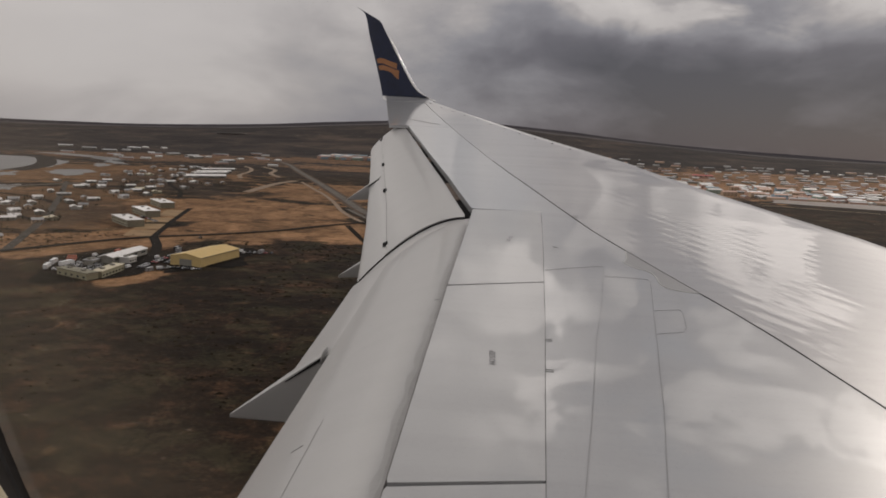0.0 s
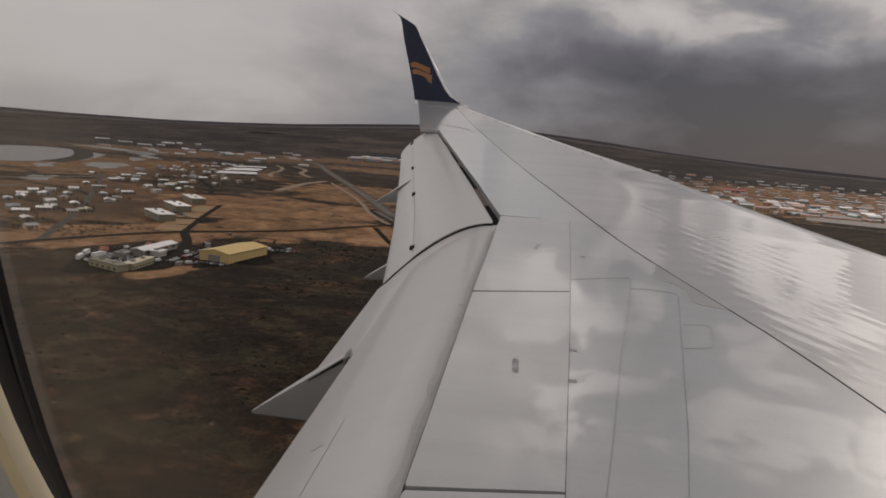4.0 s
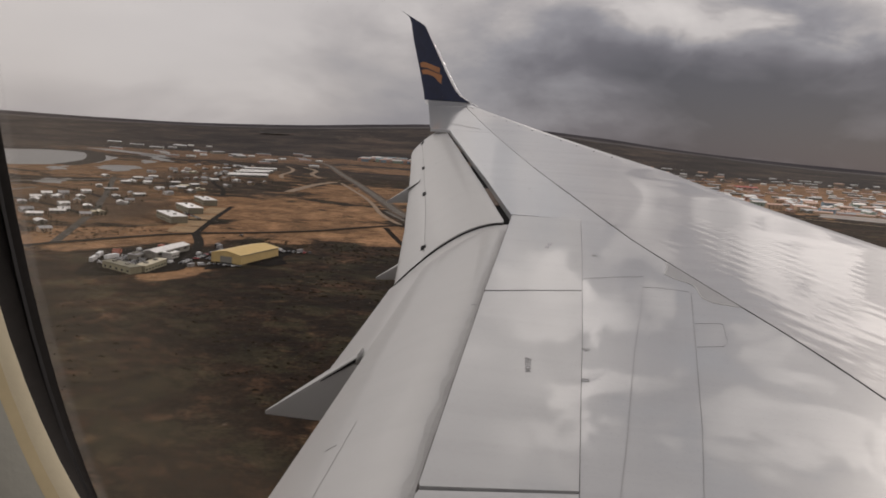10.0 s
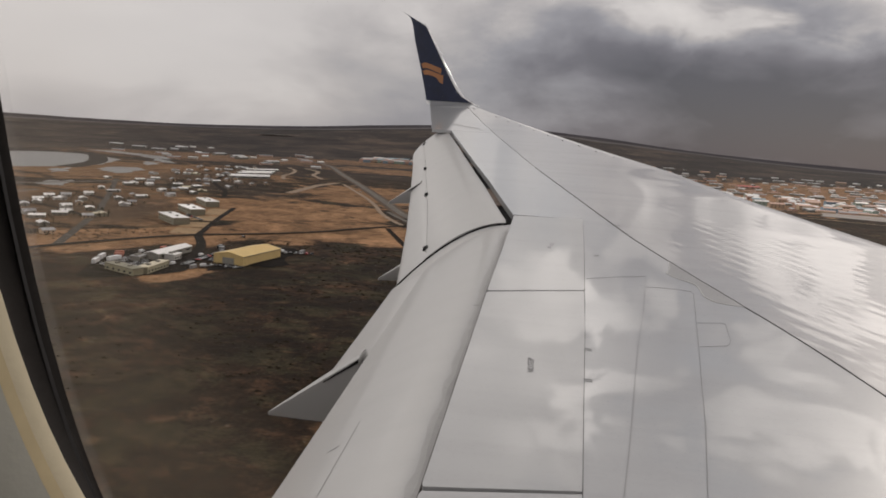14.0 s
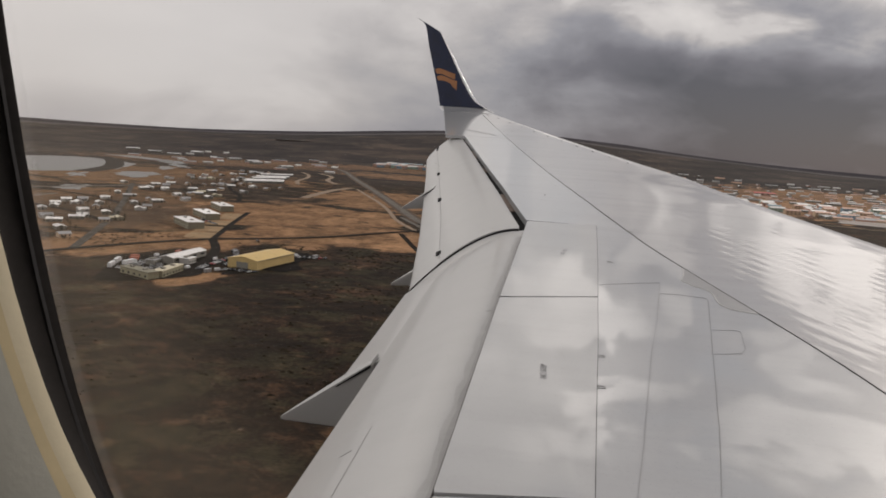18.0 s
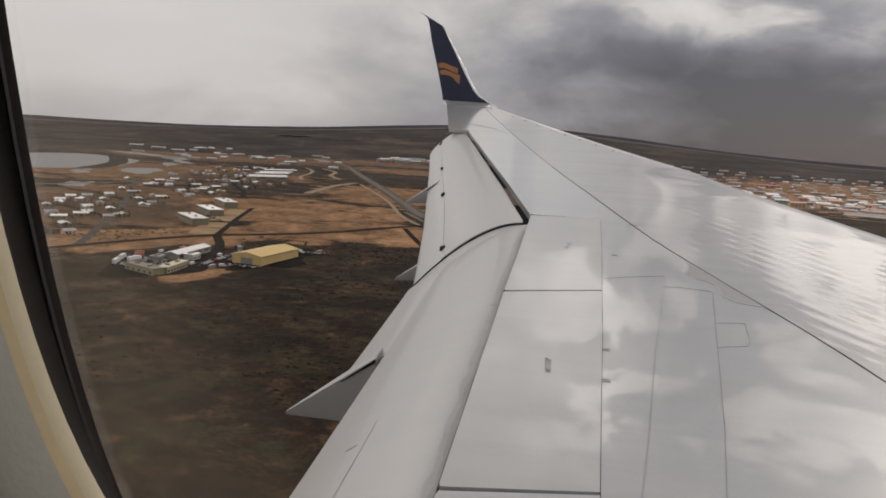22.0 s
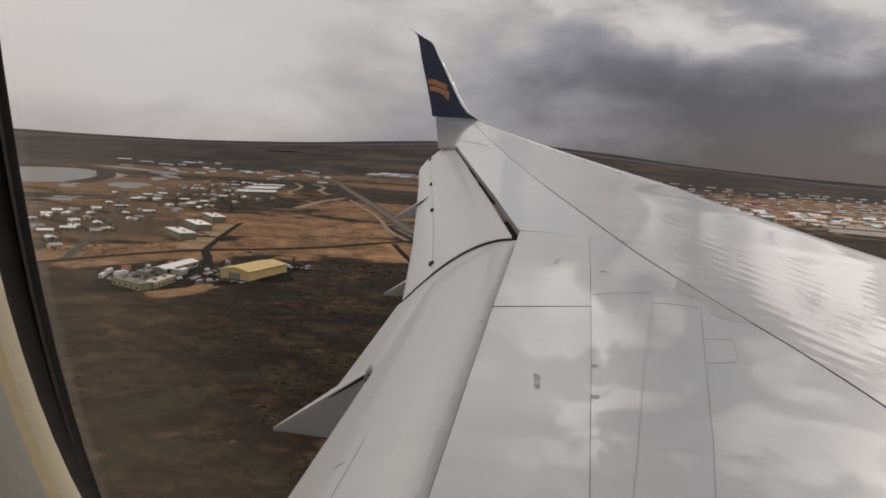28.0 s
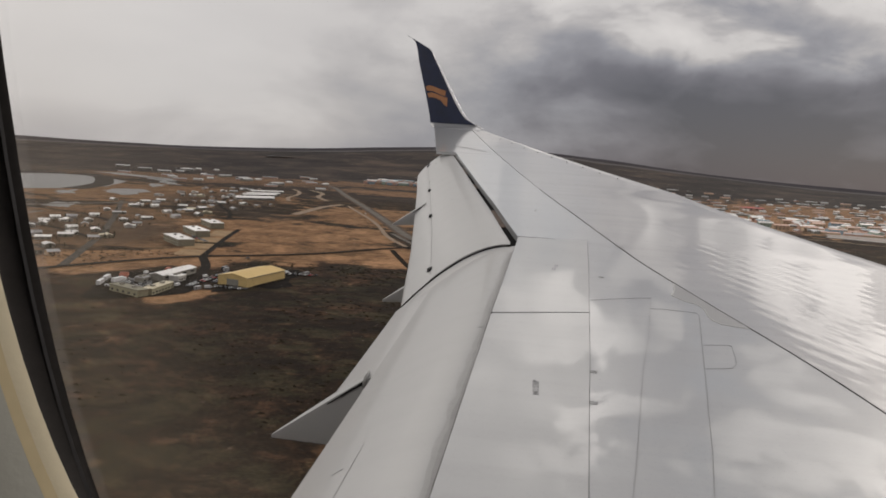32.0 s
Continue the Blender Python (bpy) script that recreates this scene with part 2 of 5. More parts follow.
CONCRETE = material("pale_concrete", (0.31, 0.28, 0.26), 0.85, vary=0.25, scale=0.05, spec=0.2)
# near-black for joints, and for shade painted into open gaps
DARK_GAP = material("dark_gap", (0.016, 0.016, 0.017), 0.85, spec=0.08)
STAIN = material("oily_stain", (0.35, 0.34, 0.33), 0.5, vary=0.25, scale=6)
BRACKET = material("brown_slot_primer", (0.13, 0.095, 0.075), 0.7, vary=0.4, scale=5)
# greys for the shadow painted on the flap behind the spoilers
FLAP_SHADE_PALE = material("pale_flap_shade", (0.375, 0.372, 0.366), 0.5, vary=0.08, scale=4)
FLAP_SHADE_MID = material("grey_flap_shade", (0.325, 0.322, 0.316), 0.55, vary=0.12, scale=4)
FLAP_SHADE_DARK = material("dark_flap_shade", (0.25, 0.245, 0.24), 0.6, vary=0.25, scale=4)
SOOT_SHADE = material("sooty_joint", (0.06, 0.055, 0.052), 0.8, vary=0.6, scale=3, spec=0.1)
SEAM = material("seam_sealant", (0.20, 0.20, 0.20), 0.6)
MARKING = material("marking_ink", (0.19, 0.19, 0.195), 0.6)
BLUE = material("winglet_blue", (0.004, 0.010, 0.040), 0.3, coat=0.35, vary=0.35, spec=0.35)
ORANGE = material("winglet_orange", (0.36, 0.155, 0.06), 0.4, vary=0.2)
WHITE_EDGE = material("winglet_white", (0.85, 0.85, 0.85), 0.25, coat=0.5)
CREAM = material("cream_plastic", (0.64, 0.56, 0.39), 0.5, vary=0.05, scale=20, bump=0.03, bump_scale=300)
TAN = material("tan_reveal", (0.52, 0.42, 0.24), 0.55, vary=0.08, scale=20)
PANEL = material("cabin_panel_grey", (0.39, 0.385, 0.34), 0.6, vary=0.04, scale=20, bump=0.03, bump_scale=300)
RUBBER = material("black_window_seal", (0.026, 0.023, 0.022), 0.75, vary=0.25, scale=30, spec=0.15)
BEAD = material("grey_seal_bead", (0.055, 0.053, 0.055), 0.6, vary=0.2, scale=30, spec=0.3)
SKIN = material("fuselage_white", (0.7, 0.7, 0.7), 0.3)


# dry grass, bare earth and painted-in sunlit stretches: centre, half sizes, turn, amount
DRY_SUNLIT_SPOTS = [(-335, 590, 130, 60, 55, 0.8), (-215, 735, 130, 80, 62, 0.7), (-330, 880, 120, 170, 18, 0.85), (-270, 1210, 130, 210, 12, 0.7),
             (-130, 705, 50, 80, 60, 1.0), (-228, 456, 13, 26, -14, 0.8), (480, 2150, 620, 560, 0, 0.95), (1050, 2500, 700, 480, 0, 0.8), (-530, 820, 190, 270, 25, 0.45),
             (-60, 980, 110, 240, 25, 0.45), (-645, 560, 40, 200, 12, 1.0), (160, 1250, 200, 260, 0, 0.6), (620, 300, 160, 120, 0, 0.5),
             (-800, 1400, 330, 330, 0, 0.6), (-350, 2050, 260, 160, 0, 0.6), (-1000, 2150, 420, 260, 20, 0.45), (-500, 2450, 380, 130, 0, 0.5)]
TAN_SPOTS = [(-140, 712, 34, 58, -30, 1.0), (-147, 1150, 60, 95, 12, 0.95), (-90, 810, 20, 50, 10, 1.0), (-276, 712, 34, 52, -40, 1.0), (-205, 905, 26, 130, 20, 0.9)]


TOWN_SPOTS = [(-500, 790, 90, 150, 35, 0.6), (-590, 1300, 110, 260, 22, 0.7), (-420, 1080, 40, 110, 30, 0.5), (-640, 1650, 80, 160, 15, 0.7)]


def pane_material():
    """Clear acrylic with a film of dust that thickens towards the rim."""
    m = bpy.data.materials.new("dusty_acrylic")
    m.use_nodes = True
    t = m.node_tree
    t.nodes.clear()
    out = t.nodes.new("ShaderNodeOutputMaterial")
    clear, dust, mix = t.nodes.new("ShaderNodeBsdfTransparent"), t.nodes.new("ShaderNodeBsdfTranslucent"), t.nodes.new("ShaderNodeMixShader")
    dust.inputs["Color"].default_value = (0.75, 0.63, 0.48, 1)
    pos = t.nodes.new("ShaderNodeTexCoord").outputs["Object"]
    q = t.nodes.new("ShaderNodeMapping")
    q.vector_type = "TEXTURE"
    q.inputs["Location"].default_value, q.inputs["Scale"].default_value, q.inputs["Rotation"].default_value = (0.145, 0.27, 0.07), (0.36, 1.0, 0.40), (0, -0.1396, 0)
    t.links.new(pos, q.inputs[0])
    ln = t.nodes.new("ShaderNodeVectorMath")
    ln.operation = "LENGTH"
    t.links.new(q.outputs[0], ln.inputs[0])
    film = smooth(t, maths(t, "ADD", ln.outputs["Value"], maths(t, "MULTIPLY", noise_tex(t, pos, 25.0, 4.0), 0.10)), 0.82, 1.06, 0.002, 0.065)
    t.links.new(film, mix.inputs[0])
    t.links.new(clear.outputs[0], mix.inputs[1])
    t.links.new(dust.outputs[0], mix.inputs[2])
    t.links.new(mix.outputs[0], out.inputs[0])
    return m


PANE = pane_material()


def frosted_material():
    """Scuffed acrylic edge that lets half of the light through and scatters the rest."""
    m = bpy.data.materials.new("frosted_edge")
    m.use_nodes = True
    t = m.node_tree
    t.nodes.clear()
    out = t.nodes.new("ShaderNodeOutputMaterial")
    clear, milky, mix = t.nodes.new("ShaderNodeBsdfTransparent"), t.nodes.new("ShaderNodeBsdfTranslucent"), t.nodes.new("ShaderNodeMixShader")
    milky.inputs["Color"].default_value = (0.70, 0.68, 0.68, 1)
    pos = t.nodes.new("ShaderNodeTexCoord").outputs["Object"]
    t.links.new(smooth(t, noise_tex(t, pos, 60.0, 4.0), 0.3, 0.7, 0.012, 0.03), mix.inputs[0])
    t.links.new(clear.outputs[0], mix.inputs[1])
    t.links.new(milky.outputs[0], mix.inputs[2])
    t.links.new(mix.outputs[0], out.inputs[0])
    return m


FROSTED = frosted_material()


def ground_material():
    m = bpy.data.materials.new("heath_and_moss")
    m.use_nodes = True
    t = m.node_tree
    b = t.nodes["Principled BSDF"]
    b.inputs["Roughness"].default_value, b.inputs["Specular IOR Level"].default_value = 0.95, 0.1
    pos = t.nodes.new("ShaderNodeTexCoord").outputs["Object"]
    mp = t.nodes.new("ShaderNodeMapping")
    mp.inputs["Scale"].default_value = (0.9, 1.0, 1.0)
    mp.inputs["Rotation"].default_value = (0, 0, 0.25)
    t.links.new(pos, mp.inputs[0])
    v = mp.outputs[0]
    huge, large = noise_tex(t, v, 0.0022, 4.0, 0.55, 0.5), noise_tex(t, v, 0.020, 8.0, 0.64, 0.25)
    small, tiny = noise_tex(t, v, 0.11, 6.0, 0.68, 0.2), noise_tex(t, pos, 0.6, 4.0, 0.65)
    f = maths(t, "ADD", maths(t, "MULTIPLY", large, 0.44), maths(t, "MULTIPLY", small, 0.38))
    f = maths(t, "ADD", f, maths(t, "MULTIPLY", maths(t, "SUBTRACT", tiny, 0.18), 0.28))
    f = maths(t, "ADD", f, maths(t, "MULTIPLY", maths(t, "SUBTRACT", huge, 0.5), 0.16))
    even = f
    f = maths(t, "ADD", maths(t, "MULTIPLY", maths(t, "SUBTRACT", f, 0.5), 1.3), 0.492)
    dry = None
    for cx, cy, rx, ry, turn, amount in DRY_SUNLIT_SPOTS + TAN_SPOTS:
        q = t.nodes.new("ShaderNodeMapping")
        q.vector_type = "TEXTURE"
        q.inputs["Location"].default_value, q.inputs["Rotation"].default_value, q.inputs["Scale"].default_value = (cx, cy, 0), (0, 0, radians(turn)), (rx, ry, 100000.0)
        t.links.new(pos, q.inputs[0])
        ln = t.nodes.new("ShaderNodeVectorMath")
        ln.operation = "LENGTH"
        t.links.new(q.outputs[0], ln.inputs[0])
        k = maths(t, "ADD", ln.outputs["Value"], maths(t, "MULTIPLY", maths(t, "SUBTRACT", large, 0.5), -2.4))
        k = smooth(t, k, 0.75, 1.1, amount, 0.0)
        dry = k if dry is None else maths(t, "MAXIMUM", dry, k)
    lay = t.nodes.new("ShaderNodeMapping")
    lay.inputs["Scale"].default_value, lay.inputs["Rotation"].default_value = (1.0, 0.42, 1.0), (0, 0, 0.5)
    t.links.new(pos, lay.inputs[0])
    tufts = smooth(t, noise_tex(t, lay.outputs[0], 0.055, 9.0, 0.68, 0.5), 0.40, 0.56, 0.66, 1.0)
    dry = maths(t, "MULTIPLY", dry, tufts)
    bare = smooth(t, maths(t, "ADD", noise_tex(t, v, 0.040, 8.0, 0.64, 0.5), maths(t, "MULTIPLY", maths(t, "SUBTRACT", small, 0.5), 0.25)), 0.59, 0.70, 0.0, 0.18)
    dry = maths(t, "MAXIMUM", dry, bare)
    heath = ramp(t, [(0.34, (0.0060, 0.0037, 0.0024)), (0.45, (0.0130, 0.0076, 0.0044)), (0.52, (0.0218, 0.0122, 0.0066)),
                     (0.58, (0.0490, 0.0250, 0.0134)), (0.68, (0.100, 0.0530, 0.0285))], f).outputs[0]
    straw = ramp(t, [(0.34, (0.085, 0.048, 0.026)), (0.46, (0.215, 0.119, 0.060)), (0.56, (0.345, 0.195, 0.102)), (0.70, (0.49, 0.295, 0.170))], even).outputs[0]
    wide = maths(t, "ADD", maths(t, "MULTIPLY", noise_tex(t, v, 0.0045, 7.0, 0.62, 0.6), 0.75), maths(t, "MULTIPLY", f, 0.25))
    moss = smooth(t, maths(t, "ADD", noise_tex(t, v, 0.035, 7.0, 0.66, 0.4), maths(t, "MULTIPLY", maths(t, "SUBTRACT", tiny, 0.5), 0.3)), 0.49, 0.60, 0.0, 0.75)
    heath = mixc(t, moss, heath, ramp(t, [(0.34, (0.016, 0.0135, 0.0065)), (0.50, (0.032, 0.027, 0.0135)), (0.66, (0.080, 0.065, 0.034))], f).outputs[0])
    # far lava ground, its grey holds distance haze put into the base colour
    hazy_lava = ramp(t, [(0.38, (0.0150, 0.0128, 0.0125)), (0.49, (0.0310, 0.0255, 0.0240)), (0.57, (0.0540, 0.0410, 0.0345)), (0.68, (0.105, 0.0750, 0.0580))], wide).outputs[0]
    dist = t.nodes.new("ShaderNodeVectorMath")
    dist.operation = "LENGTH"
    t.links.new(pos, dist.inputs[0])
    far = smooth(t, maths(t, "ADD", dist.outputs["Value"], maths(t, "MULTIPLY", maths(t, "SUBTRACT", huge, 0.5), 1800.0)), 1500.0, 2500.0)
    cover_mix = mixc(t, far, heath, hazy_lava)
    # trodden dark yards and gardens in the town
    murk = None
    for cx, cy, rx, ry, turn, amount in TOWN_SPOTS:
        q = t.nodes.new("ShaderNodeMapping")
        q.vector_type = "TEXTURE"
        q.inputs["Location"].default_value, q.inputs["Rotation"].default_value, q.inputs["Scale"].default_value = (cx, cy, 0), (0, 0, radians(turn)), (rx, ry, 100000.0)
        t.links.new(pos, q.inputs[0])
        ln = t.nodes.new("ShaderNodeVectorMath")
        ln.operation = "LENGTH"
        t.links.new(q.outputs[0], ln.inputs[0])
        k = smooth(t, maths(t, "ADD", ln.outputs["Value"], maths(t, "MULTIPLY", maths(t, "SUBTRACT", large, 0.5), -2.0)), 0.7, 1.15, amount, 0.0)
        murk = k if murk is None else maths(t, "MAXIMUM", murk, k)
    yards = ramp(t, [(0.36, (0.014, 0.011, 0.009)), (0.50, (0.045, 0.032, 0.023)), (0.60, (0.095, 0.065, 0.044)), (0.70, (0.16, 0.105, 0.065))], f).outputs[0]
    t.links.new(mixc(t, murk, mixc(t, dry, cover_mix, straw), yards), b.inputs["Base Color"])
    bn = t.nodes.new("ShaderNodeBump")
    bn.inputs["Strength"].default_value, bn.inputs["Distance"].default_value = 0.7, 1.2
    t.links.new(small, bn.inputs["Height"])
    t.links.new(bn.outputs[0], b.inputs["Normal"])
    return m


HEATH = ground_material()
ASPHALT = material("worn_asphalt", (0.115, 0.102, 0.090), 0.9, vary=0.3, scale=0.06, spec=0.15)
DARK_ASPHALT = material("dark_asphalt", (0.020, 0.0172, 0.0152), 0.95, vary=0.4, scale=0.06, spec=0.04)
YARD = material("oily_yard_asphalt", (0.0125, 0.0108, 0.0098), 0.95, vary=0.7, scale=0.05, spec=0.04)
TOWN_ROAD = material("patched_grey_asphalt", (0.062, 0.056, 0.050), 0.9, vary=0.5, scale=0.04, spec=0.1)
GRAVEL = material("gravel_track", (0.21, 0.15, 0.10), 0.95, vary=0.3, scale=0.08)
DRY_GRASS = material("dry_grass", (0.24, 0.155, 0.075), 0.95, vary=0.35, scale=0.06)
WATER = material("grey_water", (0.052, 0.052, 0.051), 0.35, vary=0.5, scale=0.012, spec=0.11)
WET = material("wet_concrete", (0.12, 0.12, 0.12), 0.12, vary=0.35, scale=0.05, spec=0.9)
FAR_FJORD = material("far_pale_inlet", (0.080, 0.075, 0.078), 0.8, vary=0.15, scale=0.003, spec=0.1)
FAR_RIDGE = material("far_ridge", (0.058, 0.054, 0.060), 1.0, vary=0.2, scale=0.004, spec=0.0)
# white and grey walls lowered in colour for their side away from the sun
WALL_WHITE = material("shaded_white_render", (0.44, 0.42, 0.39), 0.7, vary=0.1, scale=0.5, piece=0.2)
WALL_GREY = material("shaded_grey_concrete", (0.21, 0.20, 0.175), 0.8, vary=0.15, scale=0.4, piece=0.2)
WALL_TAN = material("tan_wall", (0.46, 0.34, 0.24), 0.8, vary=0.12, scale=0.4, piece=0.2)
WALL_GREEN = material("pale_green_wall", (0.32, 0.40, 0.34), 0.8, vary=0.1, scale=0.4, piece=0.15)
WALL_BLUE = material("pale_blue_wall", (0.28, 0.38, 0.45), 0.8, vary=0.1, scale=0.4, piece=0.15)
WALL_PINK = material("salmon_wall", (0.46, 0.30, 0.235), 0.8, vary=0.1, scale=0.4, piece=0.15)
ROOF_WHITE = material("white_roof_sheet", (0.74, 0.73, 0.71), 0.5, vary=0.1, scale=0.3, piece=0.15)
ROOF_PALE = material("pale_grey_roof_sheet", (0.47, 0.47, 0.47), 0.5, vary=0.15, scale=0.3, piece=0.3)
ROOF_GREY = material("grey_roof_sheet", (0.28, 0.28, 0.285), 0.55, vary=0.15, scale=0.3, piece=0.2)
ROOF_RED = material("red_roof_sheet", (0.42, 0.055, 0.045), 0.5, vary=0.15, scale=0.3)
ROOF_RUST = material("salmon_roof_sheet", (0.45, 0.28, 0.215), 0.6, vary=0.2, scale=0.3, piece=0.2)
ROOF_TEAL = material("teal_roof_sheet", (0.22, 0.30, 0.34), 0.6, vary=0.15, scale=0.3)
YELLOW_ROOF = material("ochre_roof_sheet", (0.55, 0.39, 0.15), 0.6, vary=0.1, scale=0.2)
YELLOW_WALL = material("ochre_wall_sheet", (0.50, 0.36, 0.15), 0.65, vary=0.12, scale=0.2)
GLASS_DARK = material("dark_window_glass", (0.03, 0.035, 0.04), 0.15)
TYRE = material("tyre_rubber", (0.02, 0.02, 0.02), 0.8)
DARK_GRASS_TRACK = material("trodden_heath", (0.016, 0.012, 0.009), 1.0, vary=0.5, scale=0.1, spec=0.05)
VERGE = material("gravel_verge", (0.085, 0.062, 0.045), 0.95, vary=0.6, scale=0.03, spec=0.1)
SHORE = material("lava_shore", (0.030, 0.025, 0.022), 0.95, vary=0.4, scale=0.02, spec=0.1)
WALL_OLIVE_GREY = material("olive_grey_render", (0.245, 0.225, 0.165), 0.8, vary=0.15, scale=0.4)
WALL_OLIVE = material("olive_wall", (0.25, 0.23, 0.15), 0.8, vary=0.12, scale=0.4)
ROOF_OLIVE = material("olive_roof_felt", (0.20, 0.19, 0.14), 0.85, vary=0.15, scale=0.3)
ROOF_CREAM = material("cream_roof_sheet", (0.52, 0.47, 0.34), 0.6, vary=0.1, scale=0.3)
SHRUB = material("heather_shrub", (0.024, 0.019, 0.0125), 1.0, vary=0.5, scale=0.05, spec=0.05)
STONY = material("stony_patch", (0.13, 0.092, 0.062), 0.95, vary=0.4, scale=0.15)
GARDEN_LEAF = material("dark_foliage", (0.022, 0.026, 0.014), 0.8, vary=0.4, scale=1.5, piece=0.3)
BARK = material("bark", (0.07, 0.05, 0.035), 0.9, vary=0.3, scale=3.0)
CAR_WHITE = material("white_car_paint", (0.62, 0.62, 0.62), 0.25, coat=0.6)
CAR_DARK = material("dark_car_paint", (0.03, 0.032, 0.04), 0.25, coat=0.6)
CAR_SILVER = material("silver_car_paint", (0.42, 0.43, 0.44), 0.3, metal=0.5)
CAR_RED = material("red_car_paint", (0.40, 0.03, 0.03), 0.3, coat=0.5)
CRATE_RED = material("red_steel", (0.42, 0.13, 0.08), 0.6)
STEEL = material("galvanised_steel", (0.35, 0.35, 0.36), 0.45, metal=0.7)


# ---- mesh helpers ----
def thing(name, label, category, x=0.0, y=0.0, z=0.0, turn=0.0, group="", kind=""):
    ob = new(name)
    ob.matrix_world = pose(x, y, z, 0, 0, turn)
    ob.empty_display_size = 0.5
    return tagged(ob, label, category, group, kind)


def mesh_of(name, verts, faces, mat, smooth=False):
    me = bpy.data.meshes.new(name)
    me.from_pydata([tuple(v) for v in verts], [], faces)
    me.validate()
    bm = bmesh.new()
    bm.from_mesh(me)
    bmesh.ops.recalc_face_normals(bm, faces=bm.faces)
    bm.to_mesh(me)
    bm.free()
    me.materials.append(mat)
    if smooth:
        me.polygons.foreach_set("use_smooth", [True] * len(me.polygons))
        me.set_sharp_from_angle(angle=radians(38))
    me.update()
    return me


def part(name, verts, faces, mat, parent, label="", smooth=False, place=None):
    ob = new(name, mesh_of(name, verts, faces, mat, smooth))
    ob.parent = parent
    if place is not None:
        ob.matrix_basis = place
    return tagged(ob, label)


def box(x0, x1, y0, y1, z0, z1, bevel=0.0):
    if bevel <= 0:
        v = [(x, y, z) for z in (z0, z1) for y in (y0, y1) for x in (x0, x1)]
        return v, [(0, 2, 3, 1), (4, 5, 7, 6), (0, 1, 5, 4), (2, 6, 7, 3), (0, 4, 6, 2), (1, 3, 7, 5)]
    b, v = bevel, []
    for z, k in ((z0, b), (z0 + b, 0), (z1 - b, 0), (z1, b)):
        xa, xb, ya, yb = x0 + k, x1 - k, y0 + k, y1 - k
        v += [(xa + b, ya, z), (xb - b, ya, z), (xb, ya + b, z), (xb, yb - b, z), (xb - b, yb, z), (xa + b, yb, z), (xa, yb - b, z), (xa, ya + b, z)]
    f = [tuple(range(7, -1, -1)), tuple(range(24, 32))]
    f += [(r * 8 + i, r * 8 + (i + 1) % 8, r * 8 + 8 + (i + 1) % 8, r * 8 + 8 + i) for r in range(3) for i in range(8)]
    return v, f


def join(*shapes):
    verts, faces = [], []
    for v, f in shapes:
        n = len(verts)
        verts += list(v)
        faces += [tuple(i + n for i in q) for q in f]
    return verts, faces


def sheet(rows_of_points, thick, down=(0, 0, -1)):
    """A sheet through rows of points, closed with a thickness."""
    nr, nc = len(rows_of_points), len(rows_of_points[0])
    top = [Vector(p) for row in rows_of_points for p in row]
    low = [p + Vector(down) * thick for p in top]
    n = len(top)
    f = []
    for r in range(nr - 1):
        for c in range(nc - 1):
            a, b, d, e = r * nc + c, r * nc + c + 1, (r + 1) * nc + c + 1, (r + 1) * nc + c
            f += [(a, b, d, e), (n + e, n + d, n + b, n + a)]
    ring = [c for c in range(nc)] + [r * nc + nc - 1 for r in range(1, nr)] + \
           [(nr - 1) * nc + c for c in range(nc - 2, -1, -1)] + [r * nc for r in range(nr - 2, 0, -1)]
    for i, a in enumerate(ring):
        b = ring[(i + 1) % len(ring)]
        f.append((a, n + a, n + b, b))
    return top + low, f


def loft(rings, caps=True):
    """Closed rings of equal count joined to a tube."""
    k = len(rings[0])
    v = [p for ring in rings for p in ring]
    f = [(r * k + i, r * k + (i + 1) % k, (r + 1) * k + (i + 1) % k, (r + 1) * k + i) for r in range(len(rings) - 1) for i in range(k)]
    if caps:
        f += [tuple(range(k - 1, -1, -1)), tuple(range((len(rings) - 1) * k, len(rings) * k))]
    return v, f


def tube(x, y, z0, z1, r0, r1, k=12):
    ring = [[(x + r * math.cos(2 * math.pi * i / k), y + r * math.sin(2 * math.pi * i / k), z) for i in range(k)] for z, r in ((z0, r0), (z1, r1))]
    return loft(ring)


def lerp(a, b, s):
    return a + (b - a) * s


# ---- the aircraft ----
airliner = thing("airliner", "white airliner wing and cabin window with blue winglet, in flight", "aircraft", EYE_X, 0, EYE_Z)
airliner.matrix_world = HULL


def wing_z(y):
    return -1.6 + 0.075 * (y - 3) + 0.0045 * (y - 3) ** 2


def bent(*knots):
    """A line through (place along the span, value) knots, straight between them and beyond."""
    def value(y):
        i = 0
        while i < len(knots) - 2 and y > knots[i + 1][0]:
            i += 1
        (ya, va), (yb, vb) = knots[i], knots[i + 1]
        return va + (vb - va) * (y - ya) / (yb - ya)
    return value


# trailing edge of the fixed wing, front edge of the spoilers, seam behind the leading edge
te_fixed = bent((0, -0.46), (3.07, -0.402), (4.48, -0.376), (6.0, -0.343), (8.84, -0.25), (10.73, -0.694), (12.31, -1.109), (13.63, -1.459), (14.85, -1.806))
x_seam = bent((0, 3.30), (3.5, 2.49), (4.5, 2.26), (5.18, 2.10), (5.83, 1.905), (7.06, 1.475), (8.12, 1.108), (10.2, 0.50), (12.0, -0.065), (14.57, -0.85), (18.0, -1.90))
spoiler_edge = bent((0, 0.14), (3.15, 0.316), (4.09, 0.365), (5.18, 0.424), (6.25, 0.471), (7.53, 0.526), (8.93, 0.571))


def x_te(y):
    return te_fixed(y) if y < 14.85 else -2.19 - 0.178 * (y - 14.85)


def x_le(y):
    return -1.88 + 0.69 * (18.16 - y)


